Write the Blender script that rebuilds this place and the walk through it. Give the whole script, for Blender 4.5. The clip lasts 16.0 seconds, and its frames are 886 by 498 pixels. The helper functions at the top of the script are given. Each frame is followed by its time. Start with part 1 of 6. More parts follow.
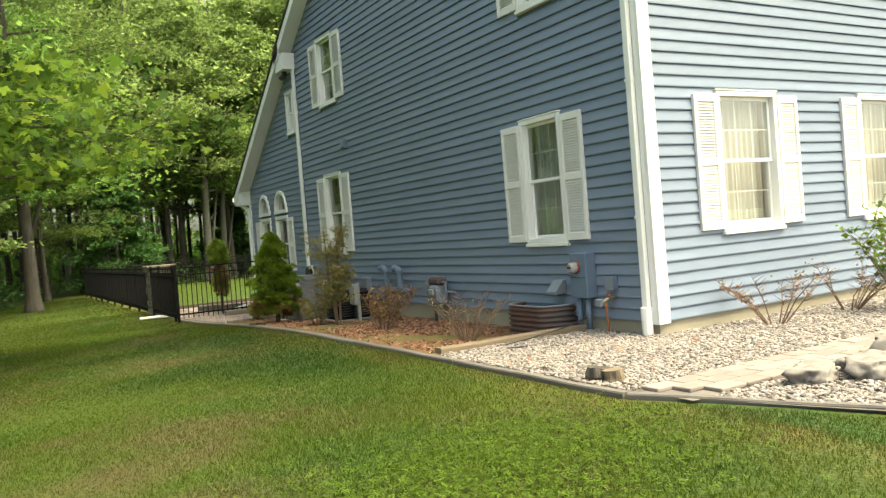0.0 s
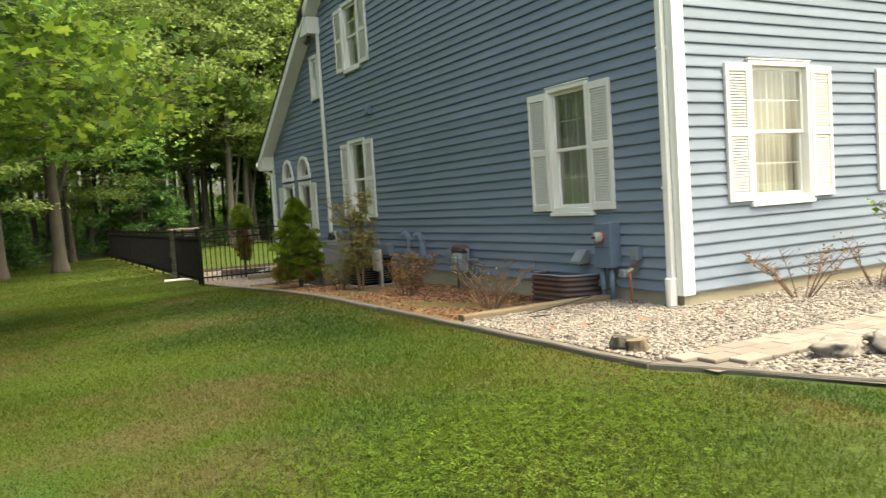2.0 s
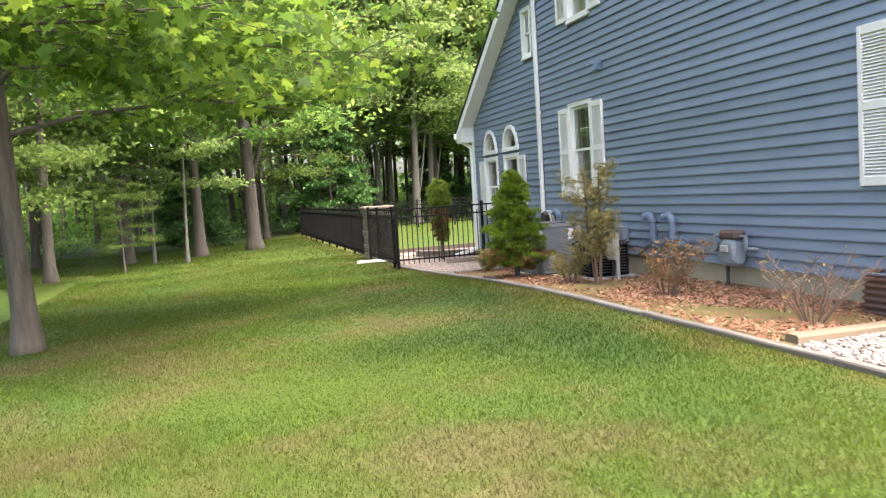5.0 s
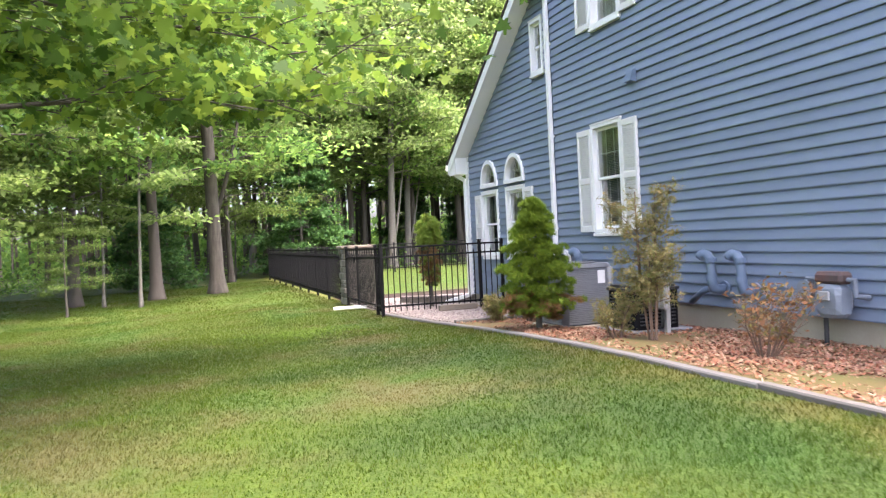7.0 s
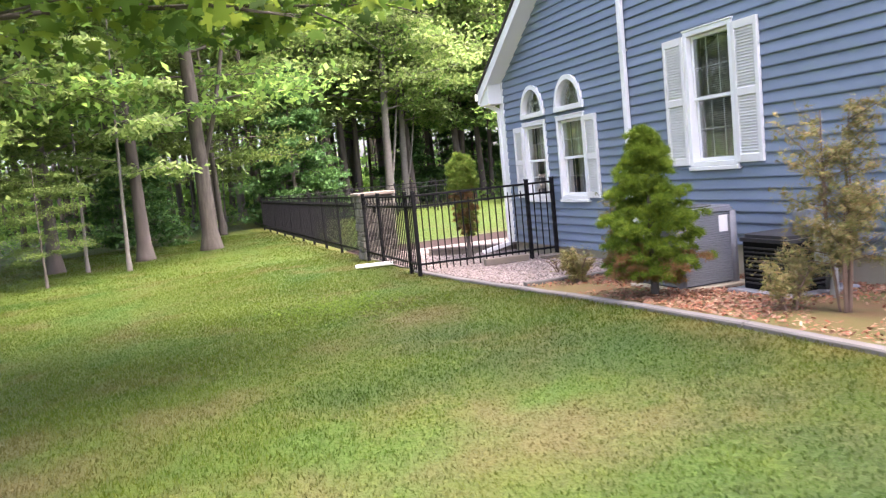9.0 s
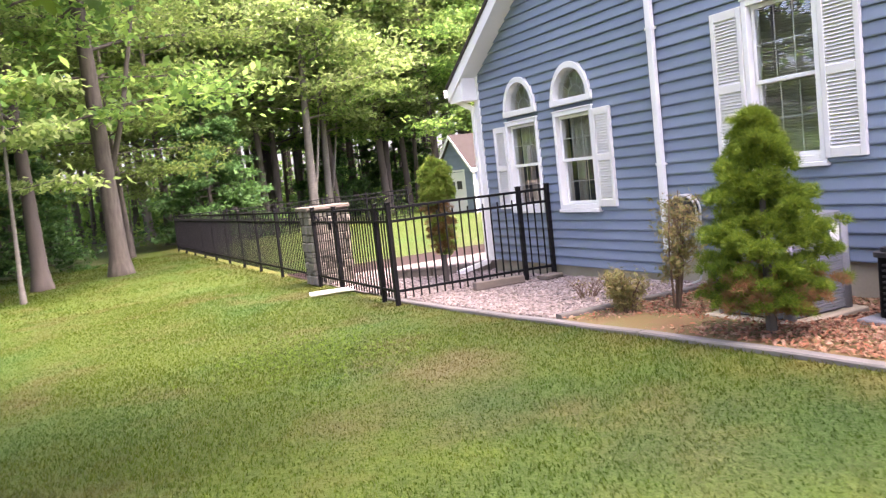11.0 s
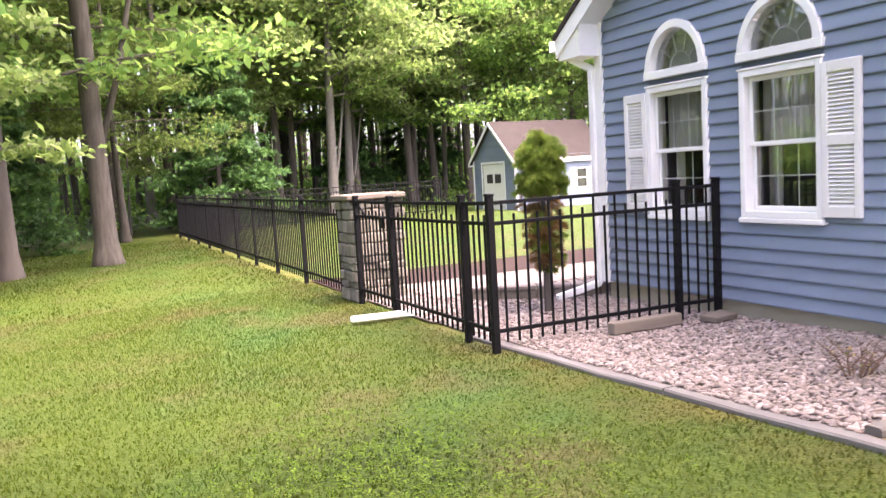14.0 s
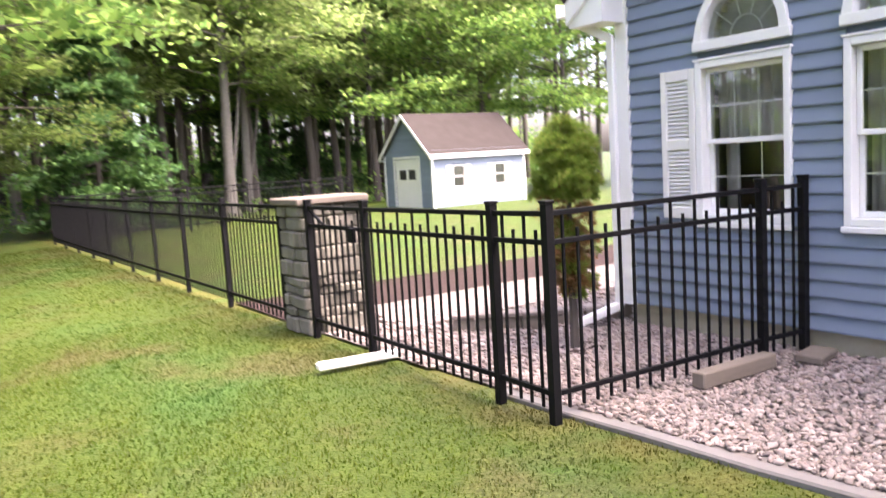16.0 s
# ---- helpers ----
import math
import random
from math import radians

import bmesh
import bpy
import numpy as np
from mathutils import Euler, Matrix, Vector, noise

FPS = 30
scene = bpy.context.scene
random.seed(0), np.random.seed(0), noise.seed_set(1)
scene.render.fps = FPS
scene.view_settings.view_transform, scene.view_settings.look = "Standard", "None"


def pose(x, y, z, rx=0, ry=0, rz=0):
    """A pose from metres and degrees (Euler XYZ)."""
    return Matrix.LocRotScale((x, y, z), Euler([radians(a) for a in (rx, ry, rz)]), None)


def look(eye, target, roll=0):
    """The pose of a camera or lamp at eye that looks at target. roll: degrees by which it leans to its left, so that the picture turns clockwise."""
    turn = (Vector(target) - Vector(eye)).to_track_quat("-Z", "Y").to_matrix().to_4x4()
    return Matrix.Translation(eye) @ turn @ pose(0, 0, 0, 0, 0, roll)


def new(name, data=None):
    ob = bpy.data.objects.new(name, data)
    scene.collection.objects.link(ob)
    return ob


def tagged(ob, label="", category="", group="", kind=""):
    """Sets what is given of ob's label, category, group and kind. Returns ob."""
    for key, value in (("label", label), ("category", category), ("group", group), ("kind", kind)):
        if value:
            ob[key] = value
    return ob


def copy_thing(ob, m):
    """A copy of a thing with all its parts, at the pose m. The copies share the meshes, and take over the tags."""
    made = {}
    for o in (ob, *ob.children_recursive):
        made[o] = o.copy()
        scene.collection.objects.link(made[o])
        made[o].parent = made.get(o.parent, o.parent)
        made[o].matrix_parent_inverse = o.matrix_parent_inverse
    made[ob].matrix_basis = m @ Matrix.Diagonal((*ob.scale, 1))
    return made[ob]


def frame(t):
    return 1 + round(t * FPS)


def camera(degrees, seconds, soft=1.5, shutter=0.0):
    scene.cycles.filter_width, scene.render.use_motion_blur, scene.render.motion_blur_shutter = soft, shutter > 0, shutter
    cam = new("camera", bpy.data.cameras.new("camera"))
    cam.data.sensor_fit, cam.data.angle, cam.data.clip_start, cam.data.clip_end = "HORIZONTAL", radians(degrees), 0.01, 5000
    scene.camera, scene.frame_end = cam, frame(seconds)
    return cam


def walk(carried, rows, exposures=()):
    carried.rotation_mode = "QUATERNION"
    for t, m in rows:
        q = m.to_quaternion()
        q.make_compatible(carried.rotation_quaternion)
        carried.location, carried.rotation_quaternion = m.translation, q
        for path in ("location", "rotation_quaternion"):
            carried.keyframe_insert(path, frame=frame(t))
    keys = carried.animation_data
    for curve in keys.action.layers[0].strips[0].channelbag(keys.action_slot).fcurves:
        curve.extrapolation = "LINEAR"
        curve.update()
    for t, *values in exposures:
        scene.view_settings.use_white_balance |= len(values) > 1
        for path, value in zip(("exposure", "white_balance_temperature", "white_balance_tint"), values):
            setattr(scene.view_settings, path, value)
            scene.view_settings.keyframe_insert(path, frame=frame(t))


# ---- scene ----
cam = camera(59.0, 16.0, soft=1.25, shutter=0.4)
PATH = [
    (0, (0.411, 1.125, 1.627), (1.418, 2.852, 1.585), -4.6),
    (0.5, (0.358, 1.086, 1.655), (1.393, 2.797, 1.62), -5.4),
    (1, (0.338, 1.124, 1.631), (1.335, 2.853, 1.507), -4.4),
    (1.5, (0.355, 1.128, 1.626), (1.354, 2.856, 1.5), -3.7),
    (2, (0.366, 1.145, 1.62), (1.323, 2.898, 1.501), -3.7),
    (2.5, (0.386, 1.269, 1.614), (1.204, 3.089, 1.478), -3.3),
    (3, (0.449, 1.619, 1.604), (1.231, 3.454, 1.448), -1.4),
    (3.5, (0.455, 2.011, 1.617), (1.191, 3.857, 1.384), -2.2),
    (4, (0.533, 2.467, 1.597), (1.143, 4.359, 1.383), -2.8),
    (4.5, (0.479, 3.008, 1.598), (1.054, 4.921, 1.502), -4.0),
    (5, (0.49, 3.521, 1.607), (1.039, 5.439, 1.463), -3.6),
    (7.5, (0.757, 6.35, 1.411), (1.399, 8.245, 1.405), -2.7),
    (8, (0.808, 6.942, 1.46), (1.351, 8.867, 1.45), -3.5),
    (8.5, (0.544, 7.424, 1.521), (1.212, 9.308, 1.456), -3.4),
    (9, (0.482, 8.047, 1.616), (1.142, 9.925, 1.422), -5.5),
    (11.5, (0.315, 10.911, 1.611), (1.283, 12.653, 1.453), -6.5),
    (12, (0.445, 11.542, 1.541), (1.481, 13.247, 1.411), -6.9),
    (12.5, (0.601, 12.121, 1.534), (1.551, 13.874, 1.38), -5.8),
    (13, (0.733, 12.725, 1.58), (1.625, 14.513, 1.514), -6.6),
    (13.5, (0.777, 13.234, 1.609), (1.727, 14.988, 1.474), -4.7),
    (14, (0.983, 13.828, 1.575), (1.843, 15.623, 1.38), -3.4),
    (14.5, (1.036, 14.357, 1.532), (2.016, 16.078, 1.252), -1.2),
    (15, (1.164, 14.886, 1.613), (2.165, 16.603, 1.392), -1.3),
    (15.5, (1.124, 15.446, 1.602), (2.106, 17.186, 1.503), -2.5),
    (16, (1.102, 15.993, 1.637), (2.209, 17.644, 1.413), -3.5),
]
walk(cam, [(t, look(eye, target, roll)) for t, eye, target, roll in PATH],
     exposures=[(0, 2.1, 8000, -7), (2.0, 1.95, 8100, -5), (3.5, 2.4, 8000, 2), (5.0, 2.95, 6800, 10), (8.0, 3.25, 6350, 20), (12.5, 3.42, 6750, 31), (16.0, 3.28, 6650, 26)])

# ---- world, sun, exposure ----
SUN_ELEV, SUN_AZ = 62.0, 140.0      # degrees; azimuth clockwise from +y
world = bpy.data.worlds.new("sky")
scene.world = world
world.use_nodes = True
wn = world.node_tree.nodes
sky = wn.new("ShaderNodeTexSky")
sky.sky_type, sky.sun_disc = "NISHITA", False
sky.sun_elevation, sky.sun_rotation = radians(SUN_ELEV), radians(SUN_AZ)
sky.air_density, sky.dust_density, sky.ozone_density = 0.7, 6.0, 0.2
wn["Background"].inputs["Strength"].default_value = 0.15
world.node_tree.links.new(sky.outputs[0], wn["Background"].inputs["Color"])
sun_data = bpy.data.lights.new("sun", "SUN")
sun_data.energy, sun_data.angle, sun_data.color = 1.15, radians(35), (1.0, 0.94, 0.82)
sun = new("sun", sun_data)
sun_way = Vector((math.sin(radians(SUN_AZ)) * math.cos(radians(SUN_ELEV)), math.cos(radians(SUN_AZ)) * math.cos(radians(SUN_ELEV)), math.sin(radians(SUN_ELEV))))
sun.matrix_world = look(sun_way * 60, (0, 0, 0))


# ---- materials ----
def material(name, colour, other=None, rough=0.6, scale=6.0, fine=60.0, bump=0.15, metal=0.0, amount=0.6, stretch=(1, 1, 1), spread=0.0, grit=0.35, spec=0.5):
    """A surface of two colours mixed by coarse and fine noise, with relief; spread: how far single pieces differ."""
    m = bpy.data.materials.new(name)
    m.use_nodes = True
    n, l = m.node_tree.nodes, m.node_tree.links
    b = n["Principled BSDF"]
    other = other or tuple(c * 0.75 for c in colour)
    geo = n.new("ShaderNodeNewGeometry")
    mp = n.new("ShaderNodeMapping")
    mp.inputs["Scale"].default_value = stretch
    l.new(geo.outputs["Position"], mp.inputs[0])
    a, f = n.new("ShaderNodeTexNoise"), n.new("ShaderNodeTexNoise")
    for node, s in ((a, scale), (f, fine)):
        node.inputs["Scale"].default_value = s
        node.inputs["Detail"].default_value = 4
        l.new(mp.outputs[0], node.inputs["Vector"])
    add = n.new("ShaderNodeMath")
    add.operation = "MULTIPLY_ADD"
    l.new(f.outputs[0], add.inputs[0])
    add.inputs[1].default_value = grit
    l.new(a.outputs[0], add.inputs[2])
    ramp = n.new("ShaderNodeMapRange")
    ramp.inputs["From Min"].default_value, ramp.inputs["From Max"].default_value = 0.5 - 0.15, 0.85
    ramp.inputs["To Max"].default_value = amount
    l.new(add.outputs[0], ramp.inputs[0])
    mix = n.new("ShaderNodeMix")
    mix.data_type = "RGBA"
    mix.inputs[6].default_value, mix.inputs[7].default_value = (*colour, 1), (*other, 1)
    l.new(ramp.outputs[0], mix.inputs[0])
    out = mix.outputs[2]
    if spread:
        info = n.new("ShaderNodeObjectInfo")
        hsv = n.new("ShaderNodeHueSaturation")
        mr = n.new("ShaderNodeMapRange")
        mr.inputs["To Min"].default_value, mr.inputs["To Max"].default_value = 1 - spread, 1 + spread
        l.new(info.outputs["Random"], mr.inputs[0])
        l.new(mr.outputs[0], hsv.inputs["Value"])
        l.new(out, hsv.inputs["Color"])
        out = hsv.outputs[0]
    l.new(out, b.inputs["Base Color"])
    b.inputs["Roughness"].default_value, b.inputs["Metallic"].default_value = rough, metal
    b.inputs["Specular IOR Level"].default_value = spec
    if bump:
        bp = n.new("ShaderNodeBump")
        bp.inputs["Strength"].default_value, bp.inputs["Distance"].default_value = bump, 0.01
        l.new(add.outputs[0], bp.inputs["Height"])
        l.new(bp.outputs[0], b.inputs["Normal"])
    return m


def island_colours(m, colours, hsv_spread=0.12):
    """Colour by piece: a ramp over the random number of each loose piece."""
    n, l = m.node_tree.nodes, m.node_tree.links
    geo, ramp = n.new("ShaderNodeNewGeometry"), n.new("ShaderNodeValToRGB")
    e = ramp.color_ramp.elements
    for i, c in enumerate(colours):
        k = e[i] if i < 2 else e.new(1.0)
        k.color = (*c, 1)
    for i in range(len(colours)):
        e[i].position = i / (len(colours) - 1)
    l.new(geo.outputs["Random Per Island"], ramp.inputs[0])
    return ramp.outputs[0]


def leaf_material(name, colours, glow=0.45, rough=0.6):
    """Leaves: gloss above, light through them."""
    m = bpy.data.materials.new(name)
    m.use_nodes = True
    n, l = m.node_tree.nodes, m.node_tree.links
    b = n["Principled BSDF"]
    col = island_colours(m, colours)
    l.new(col, b.inputs["Base Color"])
    b.inputs["Roughness"].default_value = rough
    b.inputs["Specular IOR Level"].default_value = 0.15
    t, mx = n.new("ShaderNodeBsdfTranslucent"), n.new("ShaderNodeMixShader")
    hs = n.new("ShaderNodeHueSaturation")
    hs.inputs["Hue"].default_value, hs.inputs["Value"].default_value, hs.inputs["Saturation"].default_value = 0.489, 1.75, 1.0
    l.new(col, hs.inputs["Color"])
    l.new(hs.outputs[0], t.inputs["Color"])
    mx.inputs[0].default_value = glow
    l.new(b.outputs[0], mx.inputs[1])
    l.new(t.outputs[0], mx.inputs[2])
    l.new(mx.outputs[0], n["Material Output"].inputs["Surface"])
    return m


def lawn_material(name, blades):
    """Grass with dry and dark patches; the same patches in the soil sheet and in the blades."""
    m = bpy.data.materials.new(name)
    m.use_nodes = True
    n, l = m.node_tree.nodes, m.node_tree.links
    b = n["Principled BSDF"]
    geo = n.new("ShaderNodeNewGeometry")

    def patch(scale, lo, hi, offset):
        mp = n.new("ShaderNodeMapping")
        mp.inputs["Location"].default_value = offset
        l.new(geo.outputs["Position"], mp.inputs[0])
        t, r = n.new("ShaderNodeTexNoise"), n.new("ShaderNodeMapRange")
        t.inputs["Scale"].default_value, t.inputs["Detail"].default_value = scale, 5
        t.inputs["Roughness"].default_value = 0.6
        r.inputs["From Min"].default_value, r.inputs["From Max"].default_value = lo, hi
        l.new(mp.outputs[0], t.inputs["Vector"])
        l.new(t.outputs[0], r.inputs[0])
        return r.outputs[0]

    def mix(fac, a, c):
        x = n.new("ShaderNodeMix")
        x.data_type = "RGBA"
        l.new(fac, x.inputs[0])
        if isinstance(a, tuple):
            x.inputs[6].default_value = (*a, 1)
        else:
            l.new(a, x.inputs[6])
        if isinstance(c, tuple):
            x.inputs[7].default_value = (*c, 1)
        else:
            l.new(c, x.inputs[7])
        return x.outputs[2]
    if blades:
        base = island_colours(m, [(0.040, 0.067, 0.0045), (0.050, 0.083, 0.005), (0.061, 0.095, 0.0055), (0.070, 0.099, 0.007), (0.078, 0.090, 0.012)])
        dry = (0.098, 0.080, 0.033)
    else:
        base, dry = mix(patch(9, 0.35, 0.65, (3, 1, 0)), (0.033, 0.058, 0.0045), (0.049, 0.076, 0.0055)), (0.080, 0.065, 0.027)
    c = mix(patch(0.55, 0.50, 0.72, (1.7, 4.2, 0)), base, (0.030, 0.074, 0.010))
    lush = n.new("ShaderNodeMath")
    lush.operation = "MULTIPLY"
    lush.inputs[1].default_value = 0.62
    l.new(patch(0.8, 0.51, 0.66, (9.3, 2.1, 0)), lush.inputs[0])
    c = mix(lush.outputs[0], c, dry)
    # ellipses of darker green and brighter yellow-green, then worn straw-coloured patches in the lawn
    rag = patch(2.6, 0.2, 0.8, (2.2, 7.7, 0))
    deep, yellow_green = ((0.022, 0.052, 0.005), (0.078, 0.108, 0.006)) if blades else ((0.016, 0.039, 0.004), (0.048, 0.074, 0.005))
    for cx, cy, rx, ry, tone in ((3.25, 9.7, 0.95, 2.2, deep), (3.4, 12.6, 0.8, 1.8, deep), (2.6, 14.4, 0.7, 1.1, deep), (2.2, 10.3, 1.3, 1.1, deep), (2.6, 13.0, 1.0, 0.9, deep), (2.9, 4.7, 1.3, 0.9, yellow_green), (3.5, 6.0, 0.6, 0.9, yellow_green), (1.6, 3.6, 1.2, 0.7, yellow_green), (1.2, 19.0, 1.2, 1.4, yellow_green), (1.6, 16.6, 0.7, 0.6, yellow_green), (1.6, 13.2, 0.8, 0.7, deep), (2.4, 17.6, 0.7, 0.8, deep), *((*q, dry) for q in ((1.25, 5.5, 1.0, 0.7), (1.1, 6.6, 1.3, 0.5), (1.6, 7.3, 0.9, 0.7), (-0.1, 11.3, 1.0, 0.9), (2.1, 11.4, 0.9, 0.7), (2.85, 15.6, 0.7, 1.0), (-0.4, 12.8, 0.9, 0.6), (-1.5, 12.4, 1.0, 0.8), (-0.6, 8.6, 0.9, 0.7)))):
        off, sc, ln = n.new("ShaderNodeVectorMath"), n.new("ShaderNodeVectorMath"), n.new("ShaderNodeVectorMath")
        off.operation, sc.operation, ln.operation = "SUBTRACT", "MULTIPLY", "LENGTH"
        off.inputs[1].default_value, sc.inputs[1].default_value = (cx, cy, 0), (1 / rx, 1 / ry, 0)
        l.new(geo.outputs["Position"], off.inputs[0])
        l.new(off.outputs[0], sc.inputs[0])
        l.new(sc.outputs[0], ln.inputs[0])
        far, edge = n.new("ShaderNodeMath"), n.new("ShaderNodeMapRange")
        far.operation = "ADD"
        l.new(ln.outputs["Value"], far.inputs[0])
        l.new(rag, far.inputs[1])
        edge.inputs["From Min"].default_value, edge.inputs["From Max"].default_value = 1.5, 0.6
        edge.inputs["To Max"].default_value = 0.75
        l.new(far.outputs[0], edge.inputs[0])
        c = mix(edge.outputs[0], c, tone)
    # yellowed, mossy strip beside the edging
    sep, run = n.new("ShaderNodeSeparateXYZ"), n.new("ShaderNodeMapRange")
    l.new(geo.outputs["Position"], sep.inputs[0])
    run.inputs["From Min"].default_value, run.inputs["From Max"].default_value, run.inputs["To Max"].default_value = 3.6, 4.2, 0.9
    l.new(sep.outputs["X"], run.inputs[0])
    stop = n.new("ShaderNodeMath")
    stop.operation, stop.inputs[1].default_value = "LESS_THAN", 4.3
    l.new(sep.outputs["X"], stop.inputs[0])
    both = n.new("ShaderNodeMath")
    both.operation = "MULTIPLY"
    l.new(run.outputs[0], both.inputs[0])
    l.new(stop.outputs[0], both.inputs[1])
    strip = n.new("ShaderNodeMath")
    strip.operation, strip.use_clamp = "MULTIPLY", True
    l.new(both.outputs[0], strip.inputs[0])
    l.new(patch(2.2, 0.36, 0.62, (5.1, 0.4, 0)), strip.inputs[1])
    c = mix(strip.outputs[0], c, (0.10, 0.088, 0.02))
    l.new(c, b.inputs["Base Color"])
    b.inputs["Roughness"].default_value = 0.6
    b.inputs["Specular IOR Level"].default_value = 0.25
    if blades:
        t, mx = n.new("ShaderNodeBsdfTranslucent"), n.new("ShaderNodeMixShader")
        l.new(c, t.inputs["Color"])
        mx.inputs[0].default_value = 0.55
        l.new(b.outputs[0], mx.inputs[1])
        l.new(t.outputs[0], mx.inputs[2])
        l.new(mx.outputs[0], n["Material Output"].inputs["Surface"])
    else:
        t, bp = n.new("ShaderNodeTexNoise"), n.new("ShaderNodeBump")
        t.inputs["Scale"].default_value, t.inputs["Detail"].default_value = 40, 6
        l.new(geo.outputs["Position"], t.inputs["Vector"])
        bp.inputs["Distance"].default_value, bp.inputs["Strength"].default_value = 0.05, 0.8
        l.new(t.outputs[0], bp.inputs["Height"])
        l.new(bp.outputs[0], b.inputs["Normal"])
    return m


def piece_material(name, colours, rough=0.8, bump=0.3, fine=70):
    m = material(name, colours[0], rough=rough, bump=bump, fine=fine)
    n, l = m.node_tree.nodes, m.node_tree.links
    col = island_colours(m, colours)
    mx = [x for x in n if x.bl_idname == "ShaderNodeMix"][0]
    hs = n.new("ShaderNodeHueSaturation")
    hs.inputs["Value"].default_value = 0.65
    l.new(col, mx.inputs[6])
    l.new(col, hs.inputs["Color"])
    l.new(hs.outputs[0], mx.inputs[7])
    return m


def glass_material(name):
    m = bpy.data.materials.new(name)
    m.use_nodes = True
    b = m.node_tree.nodes["Principled BSDF"]
    b.inputs["Transmission Weight"].default_value, b.inputs["Roughness"].default_value, b.inputs["IOR"].default_value = 1.0, 0.0, 1.75
    b.inputs["Base Color"].default_value = (0.93, 0.96, 0.95, 1)
    return m


SIDING = material("blue_vinyl_siding", (0.178, 0.222, 0.300), (0.132, 0.166, 0.225), rough=0.5, scale=0.9, fine=90, bump=0.06, stretch=(1, 1, 6), spread=0.06, amount=0.5)
SIDING_BACK = material("blue_wall_sheathing", (0.10, 0.13, 0.18), rough=0.7)
WHITE = material("white_vinyl_trim", (0.78, 0.78, 0.77), (0.60, 0.60, 0.57), rough=0.4, scale=1.6, fine=50, bump=0.04, amount=0.4)
SHUTTER = material("white_shutter_plastic", (0.70, 0.69, 0.67), (0.58, 0.57, 0.54), rough=0.5, scale=3, bump=0.04, amount=0.4)
CONCRETE = material("cream_foundation_concrete", (0.38, 0.34, 0.26), (0.25, 0.22, 0.16), rough=0.9, scale=2.2, fine=45, bump=0.25)
ROOF = material("brown_asphalt_shingle", (0.042, 0.035, 0.033), (0.028, 0.022, 0.021), rough=0.9, scale=2.5, fine=80, bump=0.5, spread=0.15)
for _n in ROOF.node_tree.nodes:
    if _n.bl_idname == "ShaderNodeBsdfPrincipled":
        _n.inputs["Specular IOR Level"].default_value = 0.12
PLASTER = material("interior_plaster", (0.62, 0.58, 0.50), rough=0.9, bump=0.02)
OAK_FLOOR = material("interior_floor", (0.16, 0.10, 0.06), rough=0.5)
GLASS = glass_material("window_glass")
CURTAIN = material("sheer_cream_curtain", (0.60, 0.585, 0.545), (0.46, 0.445, 0.405), rough=0.9, scale=4, bump=0.05)
BLACK_METAL = material("black_powder_coated_metal", (0.004, 0.004, 0.005), (0.008, 0.008, 0.009), rough=0.6, bump=0.03, spec=0.12)
GREY_METAL = material("grey_painted_metal", (0.20, 0.23, 0.27), (0.14, 0.16, 0.19), rough=0.45, scale=5, bump=0.05)
BLUE_METAL = material("blue_grey_painted_box", (0.13, 0.18, 0.26), (0.09, 0.13, 0.19), rough=0.45, scale=4, bump=0.05)
AC_METAL = material("grey_air_conditioner_steel", (0.1996, 0.2083, 0.233), (0.1389, 0.1476, 0.1613), rough=0.5, scale=5, bump=0.05)
DARK_METAL = material("dark_louvre_metal", (0.03, 0.03, 0.033), rough=0.5)
RUST = material("rusted_corrugated_steel", (0.17, 0.055, 0.030), (0.075, 0.06, 0.058), rough=0.75, metal=0.1, scale=2.2, fine=30, bump=0.3, amount=1.0)
TIMBER_PALE = material("pale_landscape_timber", (0.18, 0.135, 0.09), (0.10, 0.08, 0.057), rough=0.85, scale=3, fine=40, stretch=(0.3, 3, 3), bump=0.4)
TIMBER_GREY = material("weathered_grey_timber", (0.14, 0.128, 0.118), (0.075, 0.066, 0.058), rough=0.9, scale=4, fine=50, stretch=(3, 0.3, 3), bump=0.4)
TIMBER_SILVER = material("silvery_grey_timber", (0.165, 0.157, 0.152), (0.095, 0.087, 0.082), rough=0.9, scale=4, fine=50, stretch=(3, 0.3, 3), bump=0.4)
SLEEPER = material("old_grey_timber_offcut", (0.19, 0.16, 0.13), (0.11, 0.09, 0.075), rough=0.9, scale=5, fine=50, stretch=(0.3, 3, 3), bump=0.5)
MULCH = material("bark_mulch_ground", (0.16, 0.075, 0.04), (0.095, 0.095, 0.02), rough=0.95, scale=1.7, fine=35, bump=0.9, amount=1.0)
DARK_MULCH = material("dark_bark_bed", (0.040, 0.027, 0.025), (0.024, 0.016, 0.015), rough=0.95, fine=30, bump=0.9, spec=0.1)
CHIPS = piece_material("bark_chips", [(0.27, 0.085, 0.045), (0.34, 0.15, 0.08), (0.14, 0.055, 0.034), (0.44, 0.30, 0.20), (0.24, 0.09, 0.05), (0.36, 0.20, 0.13)])
GRAVEL_BED = material("gravel_bed_ground", (0.17, 0.15, 0.135), (0.08, 0.07, 0.065), rough=0.95, scale=14, fine=40, bump=0.9)
STONES = piece_material("pale_gravel_stones", [(0.258, 0.208, 0.188), (0.344, 0.292, 0.268), (0.172, 0.136, 0.128), (0.2838, 0.224, 0.2), (0.1118, 0.092, 0.088), (0.3784, 0.32, 0.296), (0.2064, 0.152, 0.132)], rough=0.75)
